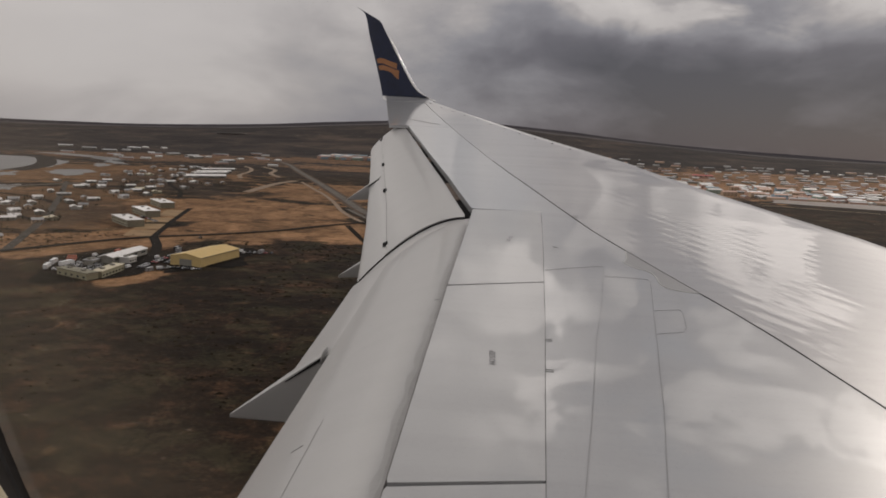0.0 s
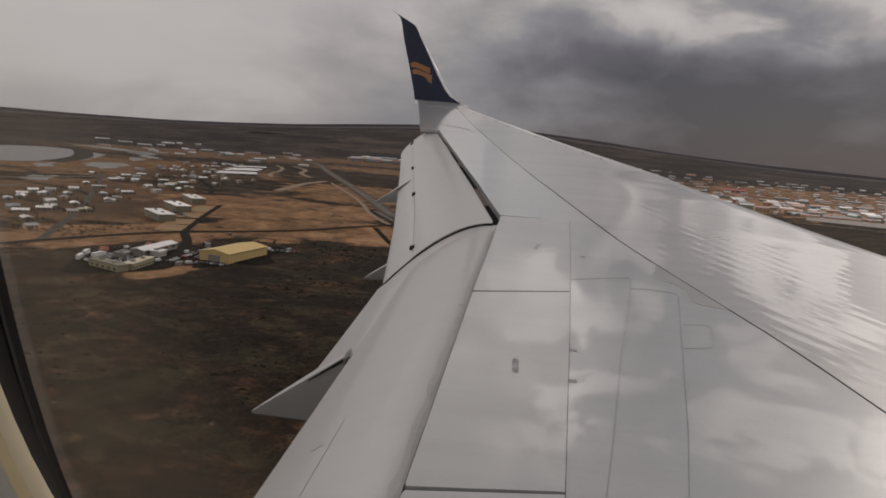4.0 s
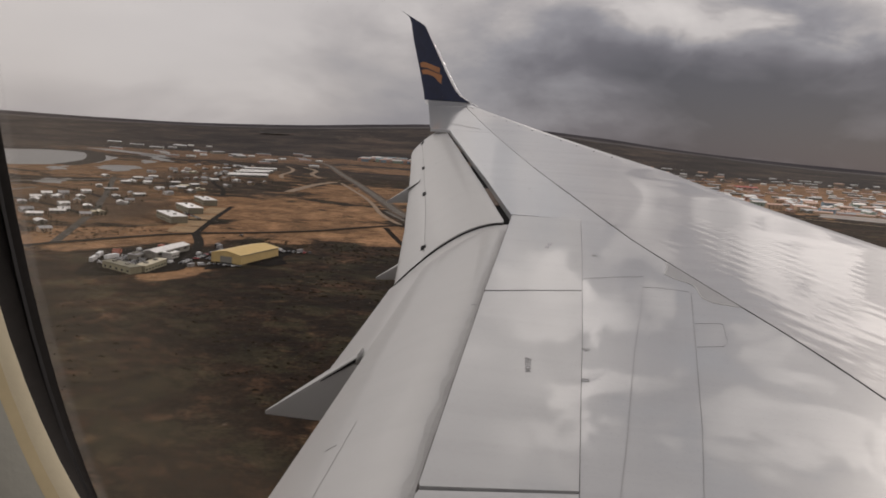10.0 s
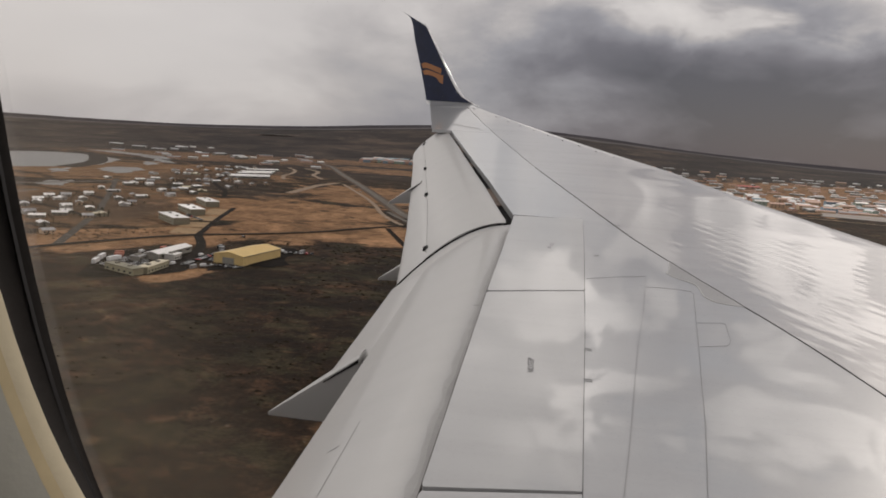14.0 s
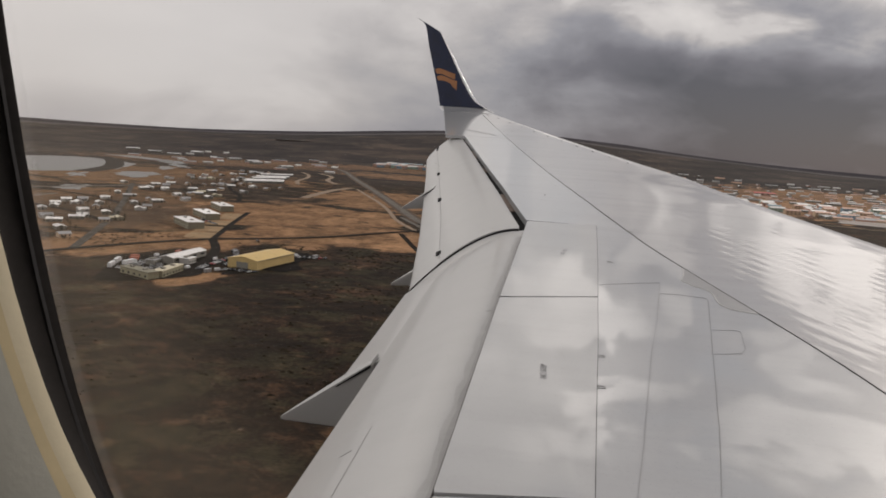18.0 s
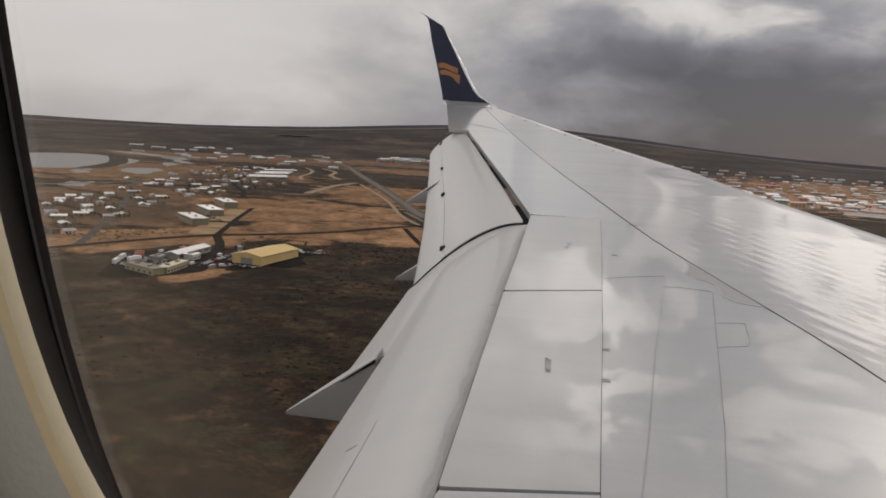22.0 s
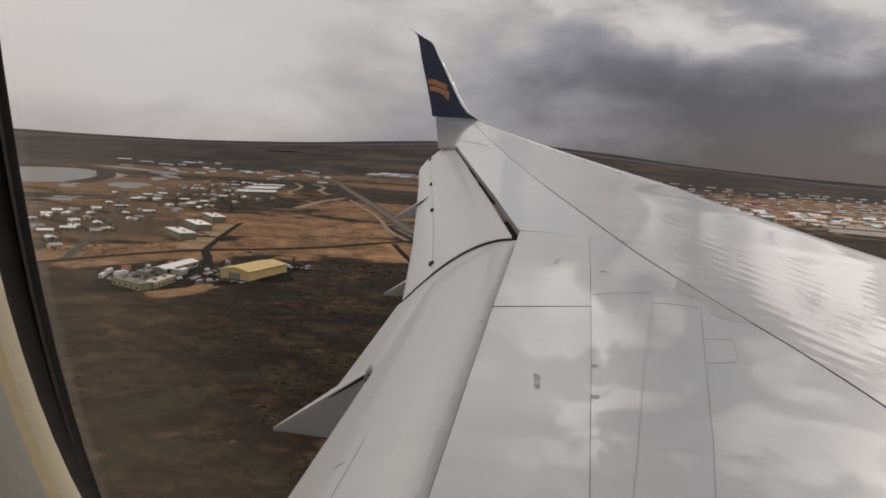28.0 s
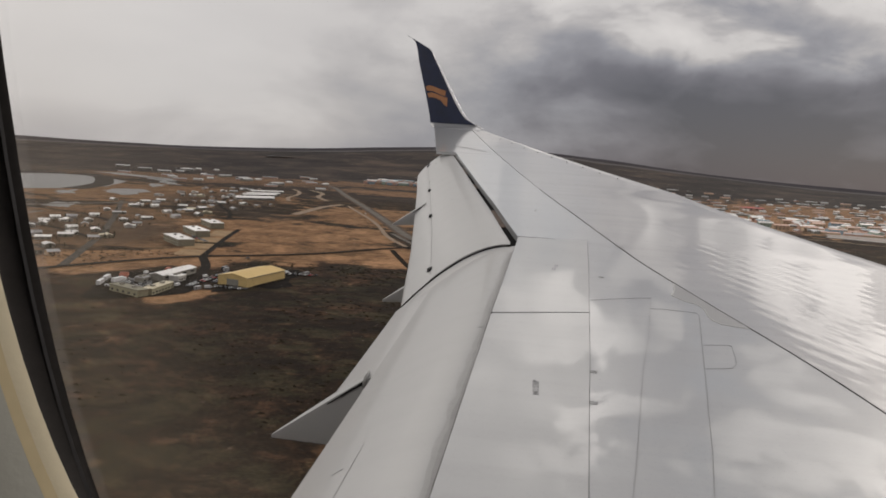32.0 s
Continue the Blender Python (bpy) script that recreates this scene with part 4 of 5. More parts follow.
part("pane_rim", *loft([window_ring(1.12, 0.2735, PORT), window_ring(1.007, 0.2725, PORT), window_ring(1.007, 0.2735, PORT), window_ring(1.12, 0.2790, PORT)], False), FROSTED, surround, "milky rim of the outer pane", True)
rim = window_ring(1.08, 0.2732, PORT)
pane = part("window_pane", rim, [tuple(range(len(rim)))], PANE, surround, "clear acrylic pane, dusty at the rim")
pane.visible_shadow = False
part("cabin_panel", *loft([window_ring(1.0172, 0.2397), window_ring(1.05, 0.222), window_ring(1.12, 0.205), window_ring(1.35, 0.190), window_ring(1.7, 0.188), window_ring(2.1, 0.16)], False), PANEL, airliner, "grey moulded cabin side panel", True)


def fuselage(x0, x1, cy, cz, r):
    xs = [x0, -0.44, 0.44, x1]
    for i in range(1, 9):
        xs += [-0.42 - 0.52 * i, -0.18 - 0.52 * i, 0.18 + 0.52 * i, 0.42 + 0.52 * i]
    xs = sorted(round(x, 3) for x in xs)
    degs = sorted(list(range(-180, 180, 10)) + [-6, 4, 18, 24, 162, 176])
    angs = [math.radians(a) for a in degs]
    v = [(x, cy + r * math.cos(a), cz + r * math.sin(a)) for x in xs for a in angs]
    k, f = len(angs), []
    for i in range(len(xs) - 1):
        ours, pane_row = xs[i] >= -0.45 and xs[i + 1] <= 0.45, abs(xs[i + 1] - xs[i] - 0.24) < 0.01
        for j in range(k):
            mid = (degs[j] + (degs[j + 1] if j < k - 1 else 180)) / 2
            if (ours and -6 < mid < 24) or (pane_row and (4 < mid < 18 or 162 < mid < 176)):
                continue
            f.append((i * k + j, i * k + (j + 1) % k, (i + 1) * k + (j + 1) % k, (i + 1) * k + j))
    f += [tuple(range(k - 1, -1, -1)), tuple(range((len(xs) - 1) * k, len(xs) * k))]
    return v, f


part("fuselage_section", *fuselage(-5.0, 6.5, -1.60, -0.30, 1.88), SKIN, airliner, "white fuselage section", True)


# ---- ground and distance ----
def ground_z(x, y):
    """The land rises gently far away."""
    s = min(1.0, max(0.0, (math.hypot(x - EYE_X, y) - 2400) / 2400))
    swell = math.exp(-((math.atan2(x - EYE_X, y) + 0.05) / 0.26) ** 2)
    return (75 + 115 * swell) * s * s * (3 - 2 * s)


def ground_sheet():
    n, half = 120, 4900.0
    v, f = [], []
    for j in range(n + 1):
        for i in range(n + 1):
            x, y = EYE_X - half + 2 * half * i / n, -half + 2 * half * j / n
            v.append((x, y, ground_z(x, y)))
    for j in range(n):
        for i in range(n):
            f.append((j * (n + 1) + i, j * (n + 1) + i + 1, (j + 1) * (n + 1) + i + 1, (j + 1) * (n + 1) + i))
    return v, f


ground = new("ground", mesh_of("ground", *ground_sheet(), HEATH, True))
tagged(ground, "dark brown heath and moss with dry tan patches", "ground", kind="structure")


def far_ring(name, radii, lift, rough, mat, label, seed):
    v, f, n, k = [], [], 300, len(radii)
    for i in range(n):
        a = 2 * math.pi * i / n
        wob = rough * (noise.noise((math.cos(a) * 5 + seed, math.sin(a) * 5, seed)) + 0.5 * noise.noise((math.cos(a) * 19, math.sin(a) * 19 + seed, 3)))
        for rr, up in zip(radii, lift):
            r = rr + wob * (140 if max(lift) < 5 else 0)
            x, y = EYE_X + r * math.cos(a), r * math.sin(a)
            v.append((x, y, ground_z(x, y) + up * (1 + (wob if max(lift) > 5 else 0))))
    for i in range(n):
        j = (i + 1) % n
        f += [(i * k + m, j * k + m, j * k + m + 1, i * k + m + 1) for m in range(k - 1)]
    return tagged(new(name, mesh_of(name, v, f, mat, True)), label, "distance", kind="structure")


far_ring("backdrop_inlet", (4300, 4340, 4375, 4410), (1.5, 2.5, 2.5, 1.5), 0.9, FAR_FJORD, "pale strip of sea inlet far away", 5.1)
far_ring("backdrop_ridge", (4420, 4520, 4620, 4760), (-2, 3, 7, 10), 0.6, FAR_RIDGE, "low grey ridge on the horizon", 9.7)


def blob(name, cx, cy, rx, ry, turn, mat, label, category, z=0.25, seed=0, wobble=0.25, kind="structure"):
    v, n = [(0, 0, 0)], 120
    for i in range(n):
        a = 2 * math.pi * i / n
        k = 1 + wobble * noise.noise((math.cos(a) * 1.6 + seed * 7.1, math.sin(a) * 1.6, seed)) * 1.6 + wobble * 0.5 * noise.noise((math.cos(a) * 5, math.sin(a) * 5, seed + 4)) + min(0.05, wobble * 0.3) * noise.noise((math.cos(a) * 17, math.sin(a) * 17, seed + 9))
        v.append((rx * k * math.cos(a), ry * k * math.sin(a), 0))
    f = [(0, 1 + i, 1 + (i + 1) % n) for i in range(n)]
    ob = new(name, mesh_of(name, v, f, mat))
    ob.matrix_world = pose(cx, cy, z, 0, 0, turn)
    return tagged(ob, label, category, kind=kind)


def road(name, points, width, mat, label, z=0.5):
    fine = []
    pts = [Vector(p) for p in points]
    pts = [pts[0] * 2 - pts[1]] + pts + [pts[-1] * 2 - pts[-2]]
    for i in range(1, len(pts) - 2):
        a, b, c, d = pts[i - 1:i + 3]
        for k in range(8):
            s = k / 8
            fine.append(0.5 * ((2 * b) + (c - a) * s + (2 * a - 5 * b + 4 * c - d) * s * s + (3 * b - a - 3 * c + d) * s ** 3))
    fine.append(pts[-2])
    v, f = [], []
    for i, p in enumerate(fine):
        d = (fine[min(i + 1, len(fine) - 1)] - fine[max(i - 1, 0)]).normalized()
        nrm = Vector((-d.y, d.x)) * width / 2
        v += [(p.x - nrm.x, p.y - nrm.y, z), (p.x + nrm.x, p.y + nrm.y, z)]
        if i:
            k = 2 * i
            f.append((k - 2, k - 1, k + 1, k))
    return tagged(new(name, mesh_of(name, v, f, mat)), label, "road", kind="structure")


# lake and ponds
blob("water_lake", -1125, 1500, 175, 340, 21, WATER, "calm grey lake beside the town", "lake", 0.25, 1, 0.12)
blob("water_pond", -815, 1375, 40, 85, 24, WATER, "shallow grey pond", "pond", 0.25, 2, 0.4)
blob("water_pond", -1190, 2030, 40, 165, 62, WATER, "shallow grey pond", "pond", 0.25, 3, 0.5)
blob("water_pond", -1015, 1895, 30, 80, 50, WATER, "shallow grey pond", "pond", 0.25, 4, 0.5)
blob("water_pond", -900, 1640, 16, 70, 25, WATER, "narrow grey pond", "pond", 0.25, 5, 0.5)
blob("water_pond", -930, 1760, 18, 90, 40, WATER, "narrow grey pond", "pond", 0.25, 7, 0.5)
blob("water_pond", -694, 1000, 18, 48, 24, WATER, "small grey pond", "pond", 0.25, 8, 0.5)
blob("water_pond", -860, 1250, 14, 60, 26, WATER, "narrow grey pond", "pond", 0.25, 9, 0.6)
blob("water_pond", -1294, 3571, 90, 45, 0, WATER, "bright pond on the far plain", "pond", ground_z(-1294, 3571) + 4, 6, 0.2)

# bare and grassy ground


def field(name, cx, cy, w, d, turn, mat, label, category, z=0.2, seed=0):
    """A flat piece of ground with nearly straight, slightly ragged edges."""
    grow = random.Random(seed)
    v = [(w / 2 * x, d / 2 * y, 0) for x, y in [(-1 + q / 4, -1) for q in range(8)] + [(1, -1 + q / 4) for q in range(8)] + [(1 - q / 4, 1) for q in range(8)] + [(-1, 1 - q / 4) for q in range(8)]]
    v = [(x + grow.uniform(-0.02, 0.02) * w, y + grow.uniform(-0.02, 0.02) * d, z0) for x, y, z0 in v]
    ob = new(name, mesh_of(name, v, [tuple(range(len(v)))], mat))
    ob.matrix_world = pose(cx, cy, z, 0, 0, turn)
    return tagged(ob, label, category, kind="structure")


for k, (x, y, w) in enumerate(((-319, 650, 24), (-331, 696, 26), (-345, 748, 24), (-362, 812, 22))):
    field("lawn", x, y, w, 40 if k < 3 else 62, 15, DRY_GRASS, "ochre lawn beside the apartment block", "lawn", 0.2, 30 + k)
# roads
road("road_highway", [(-900, 2380), (-805, 2401), (-730, 2350), (-658, 2234), (-589, 2087), (-484, 1798), (-324, 1376), (-221, 1095), (-182, 984), (-150, 905), (-106, 815), (-60, 730), (-25, 655), (40, 530), (115, 395), (157, 270), (200, 150), (240, 0)], 11, ASPHALT, "grey two-lane highway across the heath", 0.55)
road("road_verge", [(-730, 2350), (-658, 2234), (-589, 2087), (-484, 1798), (-324, 1376), (-221, 1095), (-182, 984), (-150, 905)], 22, VERGE, "bare gravel verge of the highway", 0.31)
road("road_cross", [(-430, 380), (-395, 440), (-372, 495), (-358, 528), (-327, 589), (-300, 628), (-256, 666), (-211, 715), (-173, 779), (-141, 825)], 8, DARK_ASPHALT, "dark local road", 0.50)
road("road_estate", [(-297, 630), (-313, 684), (-334, 756), (-363, 865)], 6, DARK_ASPHALT, "dark estate road between the lawns", 0.45)
road("road_lot", [(-297, 630), (-268, 575), (-246, 510)], 8, DARK_ASPHALT, "dark access road to the car park", 0.45)
road("road_town", [(-360, 520), (-420, 650), (-462, 739), (-502, 811), (-550, 901), (-689, 1148)], 7.5, TOWN_ROAD, "grey road through the houses", 0.45)
SIDE_STREETS = (((-432, 680), (-500, 730), (-590, 775), (-680, 800)), ((-520, 845), (-590, 900), (-660, 930), (-740, 960)), ((-430, 985), (-470, 1080), (-560, 1240), (-620, 1420)))
for pts in SIDE_STREETS:
    road("road_side_street", pts, 7, DARK_ASPHALT, "dark side street between the houses", 0.43)
road("road_gravel", [(-376, 1423), (-302, 1242), (-266, 1154), (-227, 1045), (-194, 939), (-167, 871), (-146, 828)], 6, GRAVEL, "pale gravel track beside the highway", 0.40)
road("road_strip", [(-386, 1135), (-401, 1335), (-393, 1446)], 15, GRAVEL, "pale bare strip across the dry grass", 0.36)
road("road_loop", [(-502, 1436), (-540, 1540), (-562, 1664), (-600, 1790), (-651, 1891)], 9, GRAVEL, "winding gravel track behind the sheds", 0.34)
road("road_loop_end", [(-610, 1910), (-540, 1790), (-504, 1639), (-448, 1523)], 11, GRAVEL, "winding gravel track behind the sheds", 0.33)
road("road_shore", [(-1330, 1960), (-1230, 1905), (-1110, 1760), (-985, 1560), (-930, 1425), (-905, 1330)], 42, SHORE, "dark lava shore round the lake", 0.29)
road("road_branch", [(-152, 870), (-121, 862), (-102, 890), (-86, 950), (-40, 1010), (120, 1090)], 9, ASPHALT, "grey side road from the junction", 0.48)
road("road_slip", [(-190, 960), (-158, 890), (-135, 850), (-113, 870), (-130, 920), (-160, 960)], 6, ASPHALT, "grey slip road at the junction", 0.46)
road("road_old_track", [(-155, 790), (-124, 700), (-79, 571), (-63, 460), (-70, 350)], 6, DARK_GRASS_TRACK, "old dark track through the heath", 0.14)
road("road_ahead", [(330, 1500), (433, 1472), (532, 1446), (632, 1408), (900, 1330)], 8, GRAVEL, "pale road beside the town", 0.42)
road("road_town_edge", [(330, 1700), (420, 1660), (540, 1640), (640, 1590), (760, 1530)], 8, GRAVEL, "pale street at the edge of the town", 0.42)
road("road_track", [(33, 998), (180, 560), (302, 239), (345, 120), (380, 0)], 12, DARK_ASPHALT, "old dark track over the heath", 0.40)
road("road_runway", [(90, 933), (230, 560), (330, 235), (380, 80)], 22, DARK_ASPHALT, "old dark runway over the heath", 0.38)
road("road_crossing", [(290, 236), (420, 232), (560, 240)], 18, DARK_ASPHALT, "dark cross track over the heath", 0.36)
road("road_airport", [(530, 430), (592, 265), (640, 150), (670, 60)], 13, ASPHALT, "curving airport service road", 0.44)
road("road_taxiway", [(500, 400), (760, 380), (1000, 365), (1300, 340)], 10, GRAVEL, "pale taxiway edge", 0.36)
blob("yard_paving", -268, 490, 36, 64, 8, YARD, "dark asphalt yard of the car dealer", "car park", 0.3, 41, 0.12)
blob("yard_paving", -214, 545, 27, 50, 0, YARD, "dark asphalt yard round the hangar", "car park", 0.28, 42, 0.4)


# ---- buildings ----
def gable_roof(w, d, h, rise, over=0.5, thick=0.3):
    x0, x1, y0, y1 = -w / 2 - over, w / 2 + over, -d / 2 - over, d / 2 + over
    v = []
    for z in (0, thick):
        v += [(x0, y0, h + z), (x1, y0, h + z), (x0, 0, h + rise + z), (x1, 0, h + rise + z), (x0, y1, h + z), (x1, y1, h + z)]
    f = [(6, 7, 9, 8), (8, 9, 11, 10), (0, 2, 3, 1), (2, 4, 5, 3), (0, 1, 7, 6), (4, 10, 11, 5), (0, 6, 8, 2), (2, 8, 10, 4), (1, 3, 9, 7), (3, 5, 11, 9)]
    return v, f


def gable_walls(w, d, h, rise):
    x, y = w / 2, d / 2
    v = [(-x, -y, 0), (x, -y, 0), (x, y, 0), (-x, y, 0), (-x, -y, h), (x, -y, h), (x, y, h), (-x, y, h), (-x, 0, h + rise - 0.02), (x, 0, h + rise - 0.02)]
    return v, [(0, 3, 2, 1), (0, 1, 5, 4), (2, 3, 7, 6), (1, 2, 6, 9, 5), (3, 0, 4, 8, 7), (4, 5, 9, 8), (8, 9, 6, 7)]


def add_windows(ob, w, d, h, nx, storeys=1, size=1.2, both=True):
    for s in range(storeys):
        z = 1.1 + s * 2.9
        for i in range(nx):
            x = -w / 2 + w * (i + 0.5) / nx
            for side in ((-1, 1) if both else (-1,)):
                y0 = side * (d / 2 + 0.03)
                part("window", *box(x - size / 2, x + size / 2, y0 - 0.06, y0 + 0.06, z, z + 1.2), GLASS_DARK, ob)


def house(label, w, d, h, rise, wall, roof, group, wing=0.0):
    """A gabled house; wing is the length of a lower cross wing."""
    ob = thing("house", label, "house", group=group)
    part("wall", *gable_walls(w, d, h, rise), wall, ob)
    top_sheet = part("roof", *gable_roof(w, d, h, rise), roof, ob)
    add_windows(ob, w, d, h, 3)
    part("door", *box(w / 2 - 0.02, w / 2 + 0.1, -0.5, 0.5, 0.0, 2.1), GLASS_DARK, ob)
    part("chimney", *box(-0.35, 0.35, -0.35, 0.35, h + rise - 0.3, h + rise + 0.9), WALL_GREY, top_sheet)
    if wing:
        turned = pose(-w * 0.22, -d / 2 - wing / 2 + 0.6, 0, 0, 0, 90)
        part("side_wing", *gable_walls(wing, d * 0.7, h - 0.4, rise * 0.7), wall, ob, place=turned)
        part("side_roof", *gable_roof(wing, d * 0.7, h - 0.4, rise * 0.7), roof, ob, place=turned)
    return ob


def flat_block(name, label, w, d, h, wall, roof, group="", storeys=2, nx=8, category="apartment block"):
    ob = thing(name, label, category, group=group)
    part("wall", *box(-w / 2, w / 2, -d / 2, d / 2, 0, h), wall, ob)
    deck = part("roof", *box(-w / 2 - 0.4, w / 2 + 0.4, -d / 2 - 0.4, d / 2 + 0.4, h, h + 0.5, 0.1), roof, ob, "flat pale roof")
    add_windows(ob, w, d, h, nx, storeys, min(2.2, w / nx * 0.55))
    for x in (-w * 0.25, w * 0.2):
        part("roof_vent", *box(x - 1.2, x + 1.2, -1.4, 1.4, h + 0.5, h + 1.6, 0.1), WALL_GREY, deck)
    return ob


def hall(name, label, w, d, h, rise, wall, roof, group="", category="industrial hall", panes=4):
    ob = thing(name, label, category, group=group)
    part("wall", *gable_walls(w, d, h, rise), wall, ob)
    part("roof", *gable_roof(w, d, h, rise, 0.4), roof, ob)
    for k in (-1, 1):
        part("roof_edge", *box(-w / 2 - 0.5, w / 2 + 0.5, k * (d / 2 + 0.45) - 0.15, k * (d / 2 + 0.45) + 0.15, h - 0.15, h + 0.15), WALL_GREY, ob)
    part("gate", *box(-w / 2 - 0.08, -w / 2 + 0.02, -d * 0.2, d * 0.2, 0, h * 0.75), WALL_GREY, ob, "closed grey sliding gate")
    for i in range(panes):
        x = -w / 2 + w * (i + 0.5) / panes
        part("window", *box(x - w * 0.06, x + w * 0.06, -d / 2 - 0.08, -d / 2 + 0.04, h * 0.5, h * 0.75), GLASS_DARK, ob)
    return ob


# ochre hangar with a shallow gable
hangar = hall("hangar", "large ochre sheet-metal hangar with a shallow gable roof", 52, 25, 6.6, 2.4, YELLOW_WALL, YELLOW_ROOF, "", "hangar", 0)
hangar.matrix_world = pose(-210, 533, 0, 0, 0, 79)

# car dealer's buildings
show = hall("workshop_hall", "long pale grey workshop hall in the car park", 47, 11.5, 4.6, 1.6, WALL_GREY, ROOF_WHITE, "car dealer")
show.matrix_world = pose(-268, 521, 0, 0, 0, 87)
wing_b = flat_block("dealer_office", "low flat-roofed olive office", 31, 8, 4.4, WALL_OLIVE, ROOF_OLIVE, "car dealer", 1, 5, "office")
wing_b.matrix_world = pose(-262, 450, 0, 0, 0, -26)
wing_c = flat_block("dealer_store", "low flat-roofed cream store", 30, 7, 4.4, WALL_OLIVE, ROOF_CREAM, "car dealer", 1, 7, "store")
wing_c.matrix_world = pose(-249, 464, 0, 0, 0, 92)
annex = flat_block("dealer_annex", "small white flat-roofed annex", 10, 8, 4.2, WALL_WHITE, ROOF_WHITE, "car dealer", 1, 3, "annex")
annex.matrix_world = pose(-258, 508, 0, 0, 0, 87)
booth = flat_block("dealer_annex", "small grey flat-roofed annex", 9, 7, 3.6, WALL_GREY, ROOF_GREY, "car dealer", 1, 3, "annex")
booth.matrix_world = pose(-276, 492, 0, 0, 0, 87)

# three apartment blocks
block = flat_block("apartment_block", "long white-roofed grey apartment block among ochre lawns", 50, 16, 6.6, WALL_OLIVE_GREY, ROOF_WHITE, "apartment blocks", 2, 10)
block.matrix_world = pose(-359, 705, 0, 0, 0, -46)
for x, y, a in ((-380, 786, -48), (-403, 876, -51)):
    copy_thing(block, pose(x, y, 0, 0, 0, a))

# the small town
KINDS = [("white house with a pale sheet roof", 11, 7.5, 2.8, 1.8, WALL_WHITE, ROOF_WHITE, 5), ("grey house with a white sheet roof", 14, 8, 2.9, 1.5, WALL_GREY, ROOF_WHITE, 0),
         ("cream house with a grey roof", 12, 7.5, 3.0, 2.0, WALL_WHITE, ROOF_GREY, 6), ("tan house with a grey sheet roof", 10, 7.5, 2.8, 1.8, WALL_TAN, ROOF_GREY, 0),
         ("olive-grey house with a cream sheet roof", 13, 7.5, 2.8, 1.7, WALL_OLIVE_GREY, ROOF_CREAM, 5), ("grey bungalow with a pale roof", 17, 8, 2.7, 1.2, WALL_GREY, ROOF_PALE, 0)]
HOUSES = [house(lab, w, d, h, r, wl, rf, "houses of the town", wing) for lab, w, d, h, r, wl, rf, wing in KINDS]
TOWN_EDGE = [(-549, 759), (-564, 785), (-581, 827), (-551, 793), (-552, 806), (-574, 846), (-544, 811), (-510, 780), (-534, 824), (-570, 883), (-573, 898), (-602, 967), (-512, 779), (-472, 738), (-475, 754), (-512, 859), (-506, 870), (-517, 906), (-503, 896), (-475, 827), (-463, 819), (-464, 833), (-472, 801), (-467, 681), (-474, 704), (-457, 691), (-401, 573), (-437, 700), (-474, 654), (-435, 614), (-438, 680), (-569, 938), (-502, 747), (-546, 735), (-499, 676)]
TOWN_MIDDLE = [(-647, 1148), (-618, 1061), (-620, 1085), (-645, 1196), (-633, 1206), (-619, 1200), (-531, 1004), (-528, 1017), (-563, 1112), (-521, 1043), (-522, 1031), (-531, 1072), (-522, 1077), (-524, 1100), (-490, 949), (-691, 1359), (-676, 1372), (-663, 1384), (-722, 1468), (-703, 1511), (-702, 1565), (-616, 1384), (-633, 1455), (-684, 1584), (-705, 1680), (-591, 1206), (-585, 1227), (-553, 1235), (-555, 1284), (-522, 1260), (-489, 1139), (-482, 1227), (-474, 1264), (-691, 1695), (-685, 1734), (-552, 1418), (-619, 1341), (-593, 1078), (-540, 998), (-757, 1595)]
TOWN = []
for x, y in TOWN_EDGE + TOWN_MIDDLE:
    if all(math.hypot(x - p, y - q) > 17 for p, q in TOWN):
        TOWN.append((x, y))
rnd = random.Random(4)
used = []
for i, (x, y) in enumerate(TOWN):
    ob = HOUSES[rnd.choice((0, 0, 1, 1, 2, 3, 4, 5))]
    m = pose(x + rnd.uniform(-3, 3), y + rnd.uniform(-3, 3), 0, 0, 0, rnd.choice((-40, 50, 35, -55, 125)) + rnd.uniform(-12, 12))
    if ob in used:
        copy_thing(ob, m)
    else:
        ob.matrix_world = m
        used.append(ob)
# more roofs crowd behind the middle of the town
for x, y in TOWN_MIDDLE[::3]:
    a, r = rnd.uniform(0, 6.283), rnd.uniform(30, 60)
    copy_thing(HOUSES[rnd.choice((1, 2, 3, 4, 5))], pose(x + r * math.cos(a), y + r * math.sin(a), 0, 0, 0, rnd.uniform(0, 180)))

shed = hall("long_shed", "long low white-roofed storage shed", 80, 13, 4, 1.5, WALL_GREY, ROOF_WHITE, "long sheds", "shed")
shed.matrix_world = pose(-559, 1396, 0, 0, 0, 41)
for x, y, a in ((-571, 1430, 42), (-594, 1510, 52), (-606, 1560, 50), (-631, 1650, 46)):
    copy_thing(shed, pose(x, y, 0, 0, 0, a))
ware = hall("warehouse", "grey warehouse at the edge of the town", 44, 18, 6, 2, WALL_GREY, ROOF_PALE, "warehouses", "warehouse")
ware.matrix_world = pose(-951, 2266, 0, 0, 0, 62)
for x, y, a in ((-1266, 2518, 25), (-1250, 2326, 10), (-1462, 2430, 35), (-1040, 2330, 60), (-1350, 2380, 20), (-905, 2190, 75), (-760, 2060, 60)):
    copy_thing(ware, pose(x, y, ground_z(x, y) - 0.3, 0, 0, a))

# coloured terraces
TERRACE = []
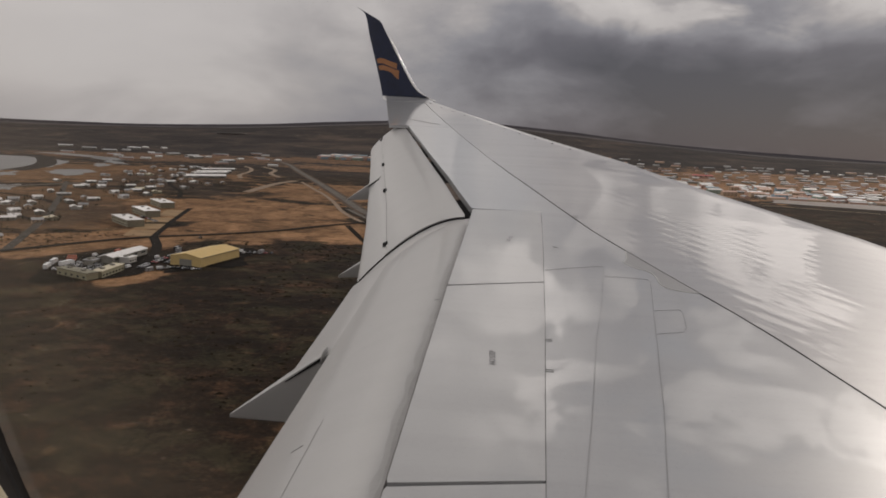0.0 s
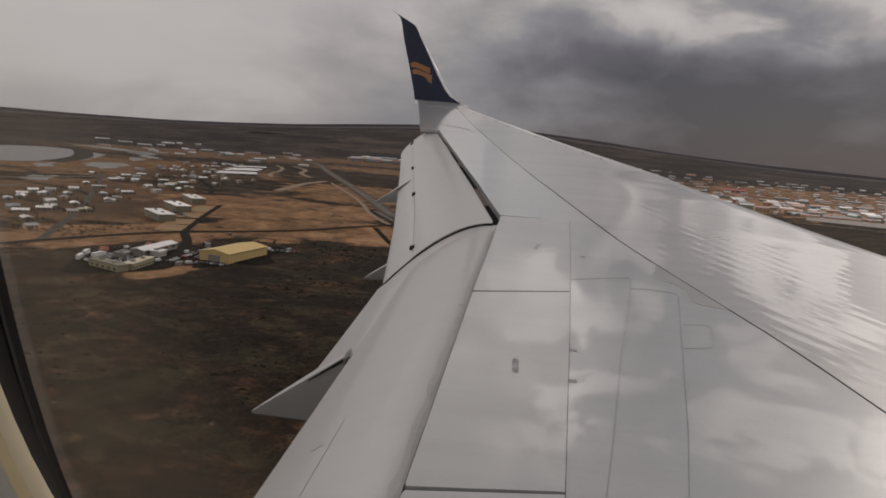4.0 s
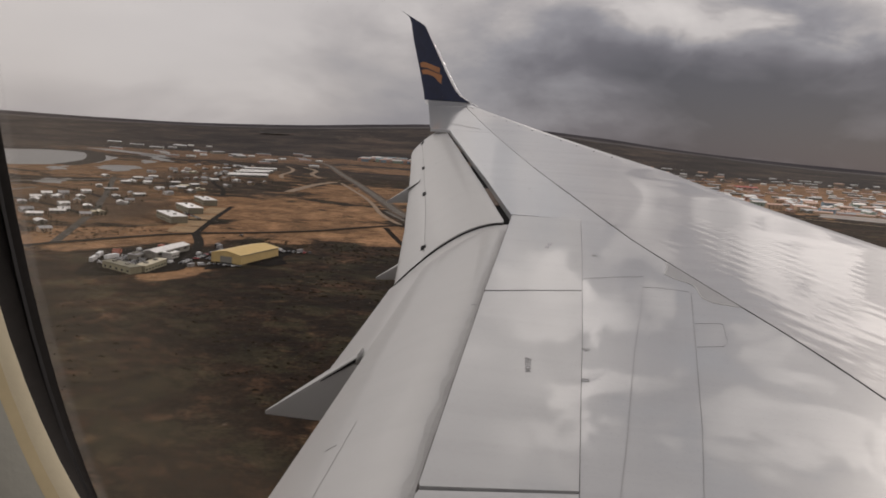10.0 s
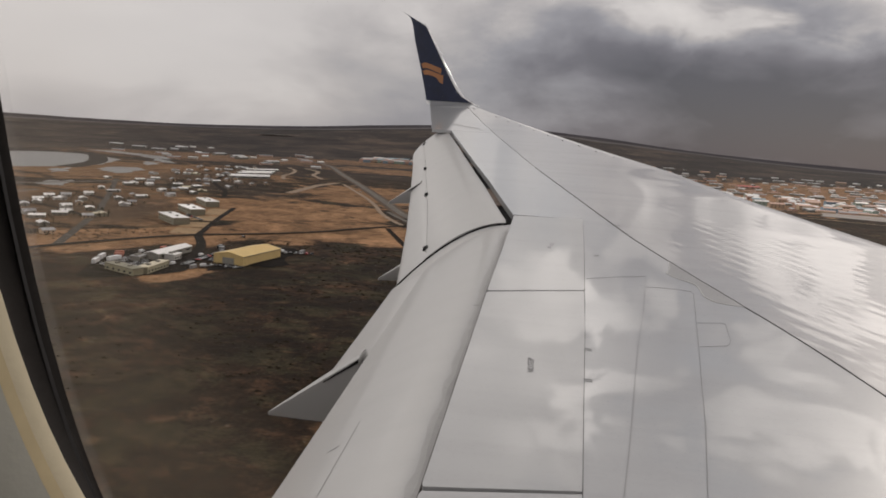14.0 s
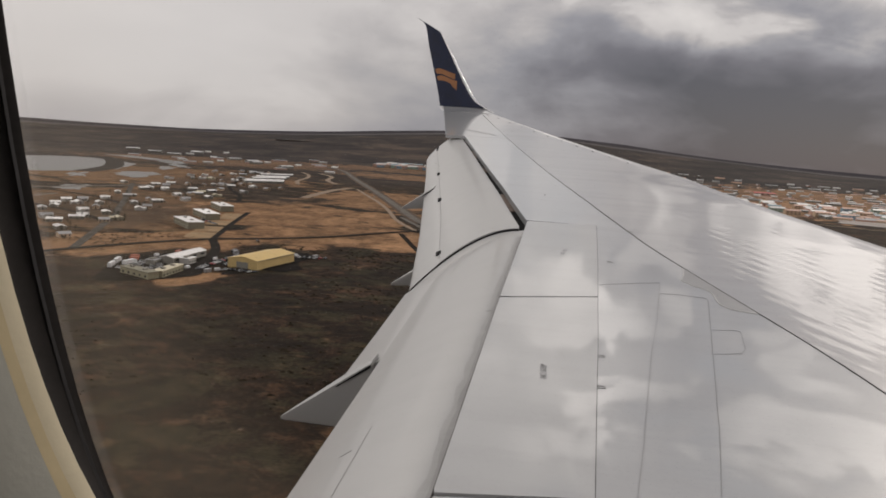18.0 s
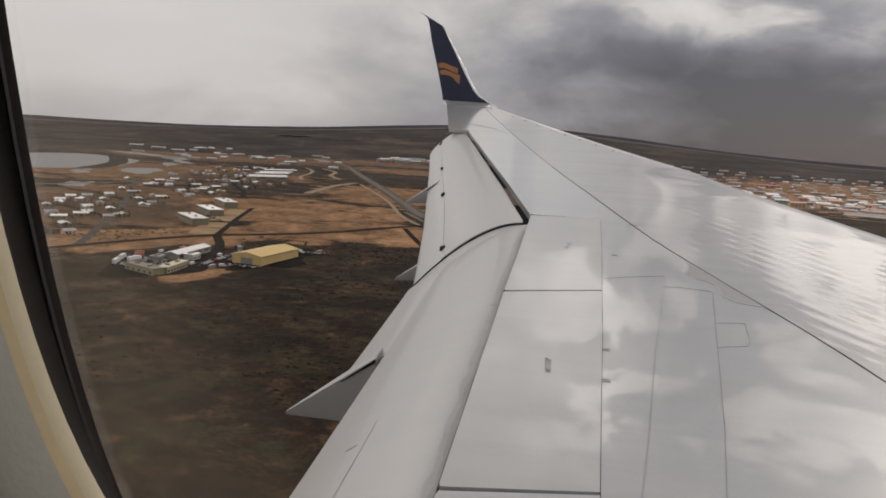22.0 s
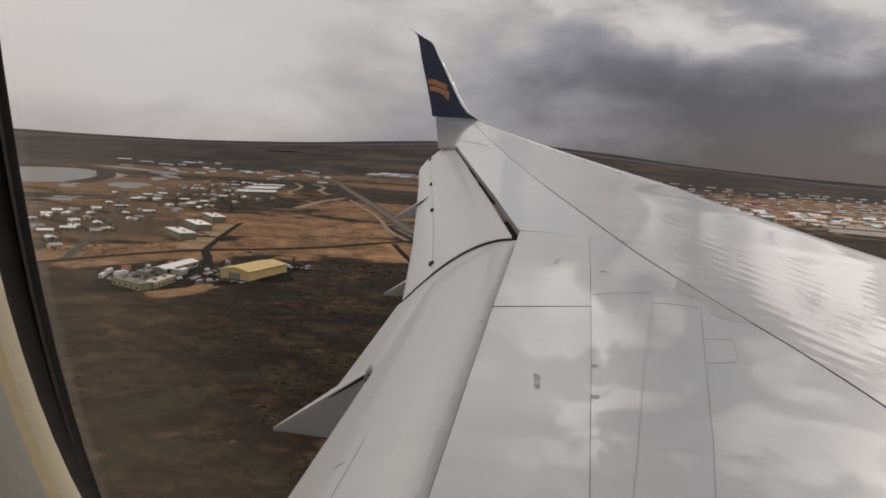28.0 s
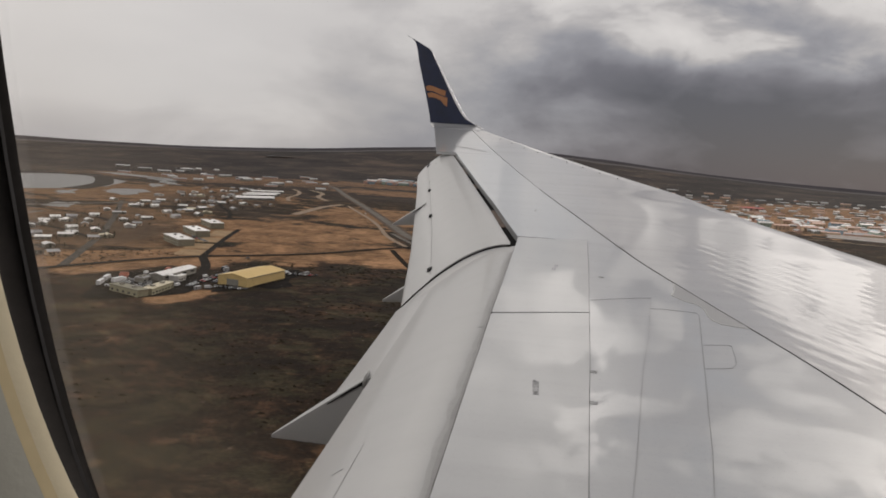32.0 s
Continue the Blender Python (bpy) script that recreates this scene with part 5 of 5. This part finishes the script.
for lab, wl, rf in (("salmon terraced block with a teal roof", WALL_PINK, ROOF_TEAL), ("pale blue terraced block with a salmon roof", WALL_BLUE, ROOF_RUST),
                    ("pale green terraced block with a white roof", WALL_GREEN, ROOF_WHITE), ("tan terraced block with a red-brown roof", WALL_TAN, ROOF_RUST),
                    ("salmon terraced block with a pale roof", WALL_PINK, ROOF_WHITE)):
    ob = thing("terraced_block", lab, "apartment block", group="coloured terraces")
    part("wall", *gable_walls(34, 13, 9.0, 3), wl, ob)
    part("roof", *gable_roof(34, 13, 9.0, 3), rf, ob)
    add_windows(ob, 34, 13, 9.0, 4, 3, 2.0, False)
    TERRACE.append(ob)
first = set()


def place_terrace(k, m):
    if k in first:
        copy_thing(TERRACE[k], m)
    else:
        TERRACE[k].matrix_world = m
        first.add(k)


for i in range(36):
    x, y = -620 + 15 * (i % 14) + rnd.uniform(-6, 6) + 14 * (i // 14), 2560 + 4 * (i % 14) + 55 * (i // 14) + rnd.uniform(-12, 12)
    place_terrace((0, 1, 0, 3, 2)[i % 5], pose(x, y, ground_z(x, y), 0, 0, 12 + rnd.choice((0, 0, 90))))
for row in range(6):
    y = 1690 + row * 70
    for i in range(9):
        x = 250 + row * 12 + i * 66 + rnd.uniform(-14, 14)
        if rnd.random() < 0.2 or x > 0.50 * y:
            continue
        place_terrace(rnd.choice((0, 1, 2, 2, 3, 4, 4)), pose(x, y + rnd.uniform(-18, 18), 0, 0, 0, rnd.choice((10, 10, 15, 100))))


def far_house(label, w, d, h, rise, wall, roof):
    ob = thing("far_house", label, "house", group="houses beyond the terraces")
    part("wall", *gable_walls(w, d, h, rise), wall, ob)
    part("roof", *gable_roof(w, d, h, rise), roof, ob)
    return ob


FAR = [far_house("white house with a pale roof far away", 26, 11, 3.6, 1.8, WALL_WHITE, ROOF_PALE), far_house("tan house with a salmon roof far away", 38, 11, 4, 2, WALL_TAN, ROOF_RUST),
       far_house("long grey house with a pale roof far away", 44, 11, 4.5, 1.6, WALL_GREY, ROOF_PALE), far_house("salmon house with a grey roof far away", 36, 11, 4.2, 2, WALL_PINK, ROOF_GREY),
       far_house("white house with a bright roof far away", 20, 10, 3.6, 1.8, WALL_WHITE, ROOF_WHITE)]
set_down = set()


def place_far(k, x, y, turn):
    m = pose(x, y, ground_z(x, y) - 0.25, 0, 0, turn)
    if k in set_down:
        copy_thing(FAR[k], m)
    else:
        FAR[k].matrix_world = m
        set_down.add(k)


# streets of houses, denser towards the near edge of the town
for row in range(17):
    y = 1650 + 46 * row + 3.2 * row * row
    x = 0.13 * y
    while x < 0.58 * y:
        x += rnd.uniform(27, 46) * (1.0 + 0.06 * row)
        if (y < 2200 and x < 0.33 * y) or noise.noise((x * 0.004, y * 0.004, 3.3)) < -0.3:
            continue
        place_far(rnd.choice((0, 1, 1, 2, 2, 3, 3, 4)), x, y + rnd.uniform(-16, 16) - 0.10 * (x - 700), rnd.choice((-6, -8, -4, -10, 84)) + rnd.uniform(-4, 4))
# scattered roofs beyond the lake
for i in range(24):
    y = rnd.uniform(1950, 2700)
    place_far(rnd.choice((0, 3, 3, 4)), -y * rnd.uniform(0.28, 0.60), y, rnd.uniform(0, 60))
big_roof = hall("school_hall", "large red-roofed public building", 75, 30, 9, 3, WALL_PINK, ROOF_RED, "", "public building")
big_roof.matrix_world = pose(700, 2580, ground_z(700, 2580), 0, 0, 10)
for x, y in ((560, 2450), (820, 2300), (420, 2650)):
    copy_thing(ware, pose(x, y, ground_z(x, y), 0, 0, 12))
field("yard_concrete", 700, 1580, 230, 150, -18, CONCRETE, "pale concrete yard beside the town", "yard", 0.3, 51)


# ---- garden trees ----
def garden_tree(label, tall, wide, seed):
    """Short trunk with forking limbs and a ragged crown of small leaf clumps."""
    ob = thing("garden_tree", label, "tree", group="garden trees")
    grow = random.Random(seed)
    part("trunk", *tube(0, 0, 0, tall * 0.55, 0.16, 0.07, 7), BARK, ob)
    for i in range(4):
        a = i * 1.6 + grow.uniform(-0.3, 0.3)
        tip = Vector((math.cos(a) * wide * 0.6, math.sin(a) * wide * 0.6, tall * grow.uniform(0.6, 0.8)))
        foot = Vector((0, 0, tall * 0.35))
        ring = [[tuple(foot.lerp(tip, q) + Vector((r * math.cos(b), r * math.sin(b), 0))) for b in (0, 1.57, 3.14, 4.71)] for q, r in ((0, 0.07), (1, 0.02))]
        part("limb", *loft(ring), BARK, ob)
    clumps = []
    for i in range(70):
        a, u = grow.uniform(0, 6.283), grow.uniform(0.3, 1.0)
        z = tall * grow.uniform(0.25, 1.0)
        r = wide * (1.15 - z / tall) ** 0.6 * u * grow.uniform(0.7, 1.15)
        x, y, k = r * math.cos(a), r * math.sin(a), grow.uniform(0.15, 0.42)
        v = [(x + k * grow.uniform(-1, 1), y + k * grow.uniform(-1, 1), z + k * grow.uniform(-1, 1)) for n in range(5)]
        clumps.append((v, [(0, 1, 2), (0, 2, 3), (0, 3, 4), (1, 3, 2), (1, 4, 3)]))
    part("crown", *join(*clumps), GARDEN_LEAF, ob, "ragged dark crown")
    return ob


GARDEN = [garden_tree("low dark garden tree beside the houses", 4.5, 2.0, 3), garden_tree("slender dark garden conifer beside the houses", 6.5, 1.4, 8), garden_tree("broad dark bush in a garden", 3.0, 2.4, 21)]
GARDEN[0].matrix_world, GARDEN[1].matrix_world, GARDEN[2].matrix_world = pose(-410, 560, 0), pose(-448, 640, 0), pose(-433, 612, 0)
for x, y in TOWN:
    for n in range(rnd.choice((1, 2, 3, 4))):
        a = rnd.uniform(0, 6.283)
        copy_thing(GARDEN[rnd.choice((0, 0, 1, 2))], pose(x + rnd.uniform(10, 15) * math.cos(a), y + rnd.uniform(10, 15) * math.sin(a), 0, 0, 0, rnd.uniform(0, 360)))


# ---- vehicles ----
def car(label, paint, group):
    ob = thing("car", label, "car", group=group)
    part("body", *box(-2.1, 2.1, -0.88, 0.88, 0.35, 0.95, 0.15), paint, ob)
    v = [(-1.5, -0.8, 0.95), (1.1, -0.8, 0.95), (1.1, 0.8, 0.95), (-1.5, 0.8, 0.95), (-1.2, -0.66, 1.45), (0.5, -0.66, 1.45), (0.5, 0.66, 1.45), (-1.2, 0.66, 1.45)]
    part("cabin", v, [(0, 3, 2, 1), (0, 1, 5, 4), (1, 2, 6, 5), (2, 3, 7, 6), (3, 0, 4, 7), (4, 5, 6, 7)], GLASS_DARK, ob, "dark glazed cabin")
    part("roof_panel", *box(-1.2, 0.5, -0.66, 0.66, 1.45, 1.5), paint, ob)
    for x in (-1.3, 1.3):
        for y in (-0.8, 0.8):
            ring = [[(x + 0.33 * math.cos(a), y + s, 0.33 + 0.33 * math.sin(a)) for a in [2 * math.pi * k / 10 for k in range(10)]] for s in (-0.11, 0.11)]
            wheel = part("wheel", *loft(ring), TYRE, ob)
            side = 0.115 if y > 0 else -0.115
            part("rim", *loft([[(x + 0.2 * math.cos(a), y + s, 0.33 + 0.2 * math.sin(a)) for a in [2 * math.pi * k / 8 for k in range(8)]] for s in (side * 0.9, side)]), STEEL, wheel)
    return ob


CARS = [car("white parked car on asphalt", CAR_WHITE, "parked cars"), car("dark parked car on asphalt", CAR_DARK, "parked cars"), car("silver parked car on asphalt", CAR_SILVER, "parked cars"), car("red parked car on asphalt", CAR_RED, "parked cars")]
taken = set()


def park(x, y, turn):
    k = rnd.choice((0, 1, 1, 1, 2, 2, 2, 3))
    m = pose(x, y, 0.32, 0, 0, turn)
    if k in taken:
        copy_thing(CARS[k], m)
    else:
        CARS[k].matrix_world = m
        taken.add(k)


for r, n in ((0, 9), (1, 10), (2, 9), (3, 7)):
    for i in range(n):
        if rnd.random() < 0.9:
            park(-288 + i * 3.1 + r * 0.4, 466 + r * 9.0 - i * 0.6, 96 + rnd.uniform(-5, 5))
for i in range(17):
    if i % 6 != 4:
        park(-240 + rnd.uniform(-0.5, 0.5), 488 + i * 4.6, -3 + rnd.uniform(-4, 4))
for i in range(9):
    park(-231 + rnd.uniform(-0.5, 0.5), 512 + i * 4.8, -3 + rnd.uniform(-4, 4))
for i in range(10):
    park(-212 + i * 4.2, 574 + i * 0.5 + rnd.uniform(-1, 1), 82 + rnd.uniform(-5, 5))
for i in range(7):
    park(-222 + i * 3.6, 496 + rnd.uniform(-1.5, 1), 80 + rnd.uniform(-6, 6))
for i in range(9):
    park(-372 + i * 3.8, 762 - i * 4.0, 46)
for x, y, a in ((-130, 800, 120), (-60, 715, 130), (60, 520, 115), (-210, 1010, 110), (-300, 1260, 110), (-258, 640, 60)):
    park(x, y, a)


def truck(label, paint):
    ob = thing("lorry", label, "lorry", group="lorries")
    part("trailer", *box(-6.5, 4.5, -1.25, 1.25, 1.0, 3.9, 0.1), paint, ob, "white box trailer")
    part("cab", *box(4.9, 7.1, -1.2, 1.2, 0.6, 3.2, 0.25), paint, ob)
    part("windscreen", *box(7.05, 7.14, -1.05, 1.05, 1.8, 2.8), GLASS_DARK, ob)
    part("chassis", *box(-6.3, 6.8, -0.5, 0.5, 0.6, 1.0), TYRE, ob)
    for x in (-5.2, -4.0, 3.6, 6.0):
        for y in (-1.05, 1.05):
            ring = [[(x + 0.5 * math.cos(a), y + s, 0.5 + 0.5 * math.sin(a)) for a in [2 * math.pi * k / 10 for k in range(10)]] for s in (-0.15, 0.15)]
            part("wheel", *loft(ring), TYRE, ob)
    return ob


lorry = truck("white box lorry parked on the yard", CAR_WHITE)
lorry.matrix_world = pose(-293, 467, 0.3, 0, 0, 109)
copy_thing(lorry, pose(-299, 484, 0.3, 0, 0, 109))
copy_thing(lorry, pose(-288, 481, 0.3, 0, 0, 84))

def container(label, paint):
    ob = thing("shipping_container", label, "container", group="containers on the yards")
    part("shell", *join(box(-3.0, 3.0, -1.2, 1.2, 0.15, 2.55), *[box(-2.8 + i * 0.56, -2.6 + i * 0.56, -1.235, 1.235, 0.25, 2.45) for i in range(11)]), paint, ob)
    for y in (-0.6, 0.6):
        part("door", *box(3.0, 3.06, y - 0.57, y + 0.57, 0.25, 2.45), paint, ob)
    for x in (-2.95, 2.95):
        for y in (-1.17, 1.17):
            part("corner_post", *box(x - 0.1, x + 0.1, y - 0.1, y + 0.1, 0.0, 2.62), TYRE, ob)
    return ob


BOXES = [container("rusty red shipping container on the yard", CRATE_RED), container("grey steel shipping container on the yard", STEEL), container("dark shipping container on the yard", CAR_DARK)]
stood = set()
for i, (x, y, a) in enumerate(((-284, 543, 87), (-229, 481, 82), (-226, 571, 10), (-300, 508, 15), (-246, 566, 85), (-250, 572, 84), (-296, 500, 20), (-183, 580, 75))):
    m = pose(x, y, 0.3, 0, 0, a)
    if i % 3 in stood:
        copy_thing(BOXES[i % 3], m)
    else:
        BOXES[i % 3].matrix_world = m
        stood.add(i % 3)


def van(label, paint):
    ob = thing("van", label, "van", group="parked vans")
    part("body", *box(-2.6, 1.5, -0.98, 0.98, 0.45, 2.3, 0.15), paint, ob)
    part("bonnet", *box(1.5, 2.6, -0.95, 0.95, 0.45, 1.25, 0.15), paint, ob)
    part("windscreen", [(1.5, -0.9, 1.25), (2.1, -0.9, 1.25), (2.1, 0.9, 1.25), (1.5, 0.9, 1.25), (1.5, -0.85, 2.15), (1.5, 0.85, 2.15)], [(0, 1, 4), (2, 3, 5), (1, 2, 5, 4), (0, 4, 5, 3), (0, 3, 2, 1)], GLASS_DARK, ob)
    for x in (-1.7, 1.7):
        for y in (-0.88, 0.88):
            part("wheel", *loft([[(x + 0.35 * math.cos(b), y + q, 0.35 + 0.35 * math.sin(b)) for b in [2 * math.pi * k / 10 for k in range(10)]] for q in (-0.11, 0.11)]), TYRE, ob)
    return ob


delivery = van("white delivery van parked on the yard", CAR_WHITE)
delivery.matrix_world = pose(-247, 487, 0.3, 0, 0, 82)
for x, y, a in ((-246, 529, 86), (-225, 489, 40), (-291, 523, 90), (-199, 578, 80), (-276, 548, 5)):
    copy_thing(delivery, pose(x, y, 0.3, 0, 0, a))

# ---- industrial estate behind the aircraft ----
est = hall("estate_hall", "grey industrial hall with a pale roof", 34, 16, 7, 2.5, WALL_GREY, ROOF_GREY, "industrial halls")
est.matrix_world = pose(-725, 403, 0, 0, 0, 70)
for x, y, a in ((-780, 559, 70), (-746, 558, 70), (-742, 499, 65), (-717, 664, 72), (-773, 823, 70), (-655, 292, 70), (-649, 336, 70), (-773, 477, 60), (-629, 628, 40), (-618, 528, 30)):
    copy_thing(est, pose(x, y, 0, 0, 0, a))
red = hall("estate_hall", "long red-roofed hall with white gables", 70, 18, 7, 3, WALL_WHITE, ROOF_RED, "industrial halls")
red.matrix_world = pose(-698, 495, 0, 0, 0, 76)
rust = hall("estate_hall", "rusty brown-roofed industrial hall", 36, 16, 6, 2.5, WALL_TAN, ROOF_RUST, "industrial halls")
rust.matrix_world = pose(-756, 402, 0, 0, 0, 70)
copy_thing(rust, pose(-640, 289, 0, 0, 0, 70))
road("road_estate_edge", [(-800, 300), (-820, 460), (-830, 620), (-760, 860), (-640, 1180)], 12, ASPHALT, "grey road past the industrial estate", 0.44)
road("road_estate_green", [(-560, 260), (-590, 420), (-640, 700), (-650, 900)], 10, ASPHALT, "grey road along the dry verge", 0.41)
for i in range(40):
    park(-800 + rnd.uniform(0, 170), 300 + rnd.uniform(0, 360), rnd.uniform(0, 180))

# ---- heath ahead, tank and crates ----
tank = thing("storage_tank", "white cylindrical storage tank on the heath", "tank", 71, 698, 0)
part("shell", *tube(0, 0, 0, 6, 11, 11, 32), ROOF_WHITE, tank)
part("roof", *tube(0, 0, 6, 7.0, 11.2, 0.8, 32), ROOF_GREY, tank)
part("ladder", *box(10.9, 11.3, -0.3, 0.3, 0, 6.4), STEEL, tank)
crates = thing("antenna_building", "red and white checked antenna building on the heath", "antenna building", 742, 205, 0, 20)
for i in range(6):
    for j in range(2):
        part("panel", *box(-9 + i * 3, -6 + i * 3, -2.5, 2.5, j * 2.2, 2.2 + j * 2.2), CRATE_RED if (i + j) % 2 else WALL_WHITE, crates)

# ---- airport ahead ----
blob("apron_wet", 960, 640, 210, 230, 0, WET, "wet grey airport apron", "apron", 0.3, 71, 0.06)
apron = new("pavement_apron", mesh_of("pavement_apron", *box(-42, 42, -65, 65, 0.0, 0.35), WET))
apron.matrix_world = pose(1000, 200, 0, 0, 0, -8)
tagged(apron, "wet concrete pad with puddles", "apron", kind="structure")
hg = thing("maintenance_hangar", "huge grey-brown maintenance hangar with white sliding doors, one open", "hangar", 830, 640, 0, 78)
part("wall_back", *box(-62, 62, 32, 34, 0, 24), WALL_TAN, hg)
part("wall_side", *box(-64, -62, -34, 34, 0, 24), WALL_TAN, hg)
part("wall_side", *box(62, 64, -34, 34, 0, 24), WALL_TAN, hg)
part("roof", *box(-65, 65, -35, 35, 24, 26), ROOF_GREY, hg)
part("door_header", *box(-62, 62, -34, -32.5, 20, 24), WALL_WHITE, hg)
for i in range(8):
    if i in (3, 4, 5):
        continue
    part("sliding_door", *box(-61 + i * 15.2, -46.4 + i * 15.2, -33.5, -32.6, 0, 20), WALL_WHITE, hg, "white sliding door leaf")
wtw = thing("water_tower", "red and white checked water tower on steel legs", "water tower", 640, 1090, 0)
rings = [[(9 * math.sin(b) * math.cos(a), 9 * math.sin(b) * math.sin(a), 33 - 7 * math.cos(b)) for a in [2 * math.pi * k / 20 for k in range(20)]] for b in [0.15 + i * 0.35 for i in range(9)]]
part("tank", *loft(rings), CRATE_RED, wtw, "red checked tank", True)
for a in range(8):
    c, s = math.cos(a * math.pi / 4), math.sin(a * math.pi / 4)
    part("leg", *tube(7 * c, 7 * s, 0, 31, 0.5, 0.5, 8), STEEL, wtw)
ctl = thing("control_tower", "dark airport control tower with a glazed cab", "control tower", 1405, 836, 0)
part("shaft", *tube(0, 0, 0, 26, 4, 3.5, 12), WALL_GREY, ctl)
part("cab", *tube(0, 0, 26, 30, 4.5, 6.0, 8), GLASS_DARK, ctl, "dark glazed cab")
part("roof", *tube(0, 0, 30, 31, 6.4, 5.8, 8), WALL_GREY, ctl)


def parked_plane(x, y, turn, body, tail, label):
    ob = thing("parked_airliner", label, "aircraft", x, y, 0.35, turn)
    prof = [(-17, 0.3, 4.6), (-13, 1.3, 4.0), (-8, 1.9, 3.6), (12, 1.9, 3.6), (15, 1.5, 3.4), (17, 0.4, 3.0)]
    part("body", *loft([[(px, r * math.cos(a), z + r * math.sin(a)) for a in [2 * math.pi * k / 14 for k in range(14)]] for px, r, z in prof]), body, ob, "", True)
    for s in (-1, 1):
        part("wing", *join(([(4, s * 1.5, 2.6), (-2, s * 1.5, 2.6), (-6, s * 16, 3.6), (-4.4, s * 16, 3.6), (4, s * 1.5, 3.0), (-2, s * 1.5, 3.0), (-6, s * 16, 3.7), (-4.4, s * 16, 3.7)], [(0, 1, 2, 3), (7, 6, 5, 4), (0, 4, 5, 1), (1, 5, 6, 2), (2, 6, 7, 3), (3, 7, 4, 0)])), body, ob)
        ring = [[(px, s * 5.5 + 1.0 * math.cos(a), 1.7 + 1.0 * math.sin(a)) for a in [2 * math.pi * k / 12 for k in range(12)]] for px in (0.2, 3.6)]
        part("engine", *loft(ring), tail, ob)
        part("gear", *tube(-1, s * 2.6, 0, 2.2, 0.35, 0.3, 8), TYRE, ob)
    part("nose_gear", *tube(13, 0, 0, 2.2, 0.3, 0.25, 8), TYRE, ob)
    part("tail_fin", *join(([(-11, -0.2, 5.2), (-16.5, -0.2, 5.2), (-18.5, -0.15, 11), (-16, -0.15, 11), (-11, 0.2, 5.2), (-16.5, 0.2, 5.2), (-18.5, 0.15, 11), (-16, 0.15, 11)], [(0, 1, 2, 3), (7, 6, 5, 4), (0, 4, 5, 1), (1, 5, 6, 2), (2, 6, 7, 3), (3, 7, 4, 0)])), tail, ob)


parked_plane(905, 620, -12, CAR_WHITE, BLUE, "white parked airliner with a dark tail on the wet apron")
parked_plane(1150, 800, 60, CAR_WHITE, CAR_SILVER, "white parked airliner on the apron")
for x, y, k in ((860, 1199, 0), (772, 1173, 1), (940, 1150, 3), (1040, 1120, 4), (1150, 1090, 0), (1260, 1010, 2), (700, 1240, 1)):
    place_terrace(k, pose(x, y, 0, 0, 0, 5))


# ---- loose growth and stones on the near heath ----
def scatter(name, label, category, count, mat, low, high, tall, seed):
    """Many small ragged clumps in one mesh, thicker in drifts."""
    grow = random.Random(seed)
    v, f = [], []
    while len(v) < count * 9:
        x, y = grow.uniform(-430, 260), grow.uniform(150, 640)
        if noise.noise((x * 0.012, y * 0.012, seed)) + grow.uniform(-0.35, 0.35) < 0.05 or (abs(x + 250) < 90 and 405 < y < 600):
            continue
        n, r, h = len(v), grow.uniform(low, high), grow.uniform(0.4, 1.0) * tall
        for i in range(8):
            a = i * 0.785 + grow.uniform(-0.3, 0.3)
            q = r * grow.uniform(0.45, 1.25)
            v.append((x + q * math.cos(a) * 1.5, y + q * math.sin(a), 0.03))
        v.append((x + grow.uniform(-0.3, 0.3) * r, y + grow.uniform(-0.3, 0.3) * r, h))
        f += [(n + i, n + (i + 1) % 8, n + 8) for i in range(8)]
    return tagged(new(name, mesh_of(name, v, f, mat)), label, category, kind="stuff")


scatter("heather_shrubs", "low dark heather clumps over the heath", "shrub", 3200, SHRUB, 0.4, 1.7, 0.9, 5)
scatter("stony_patches", "small pale stony patches in the heath", "stones", 130, STONY, 0.2, 0.7, 0.08, 12)
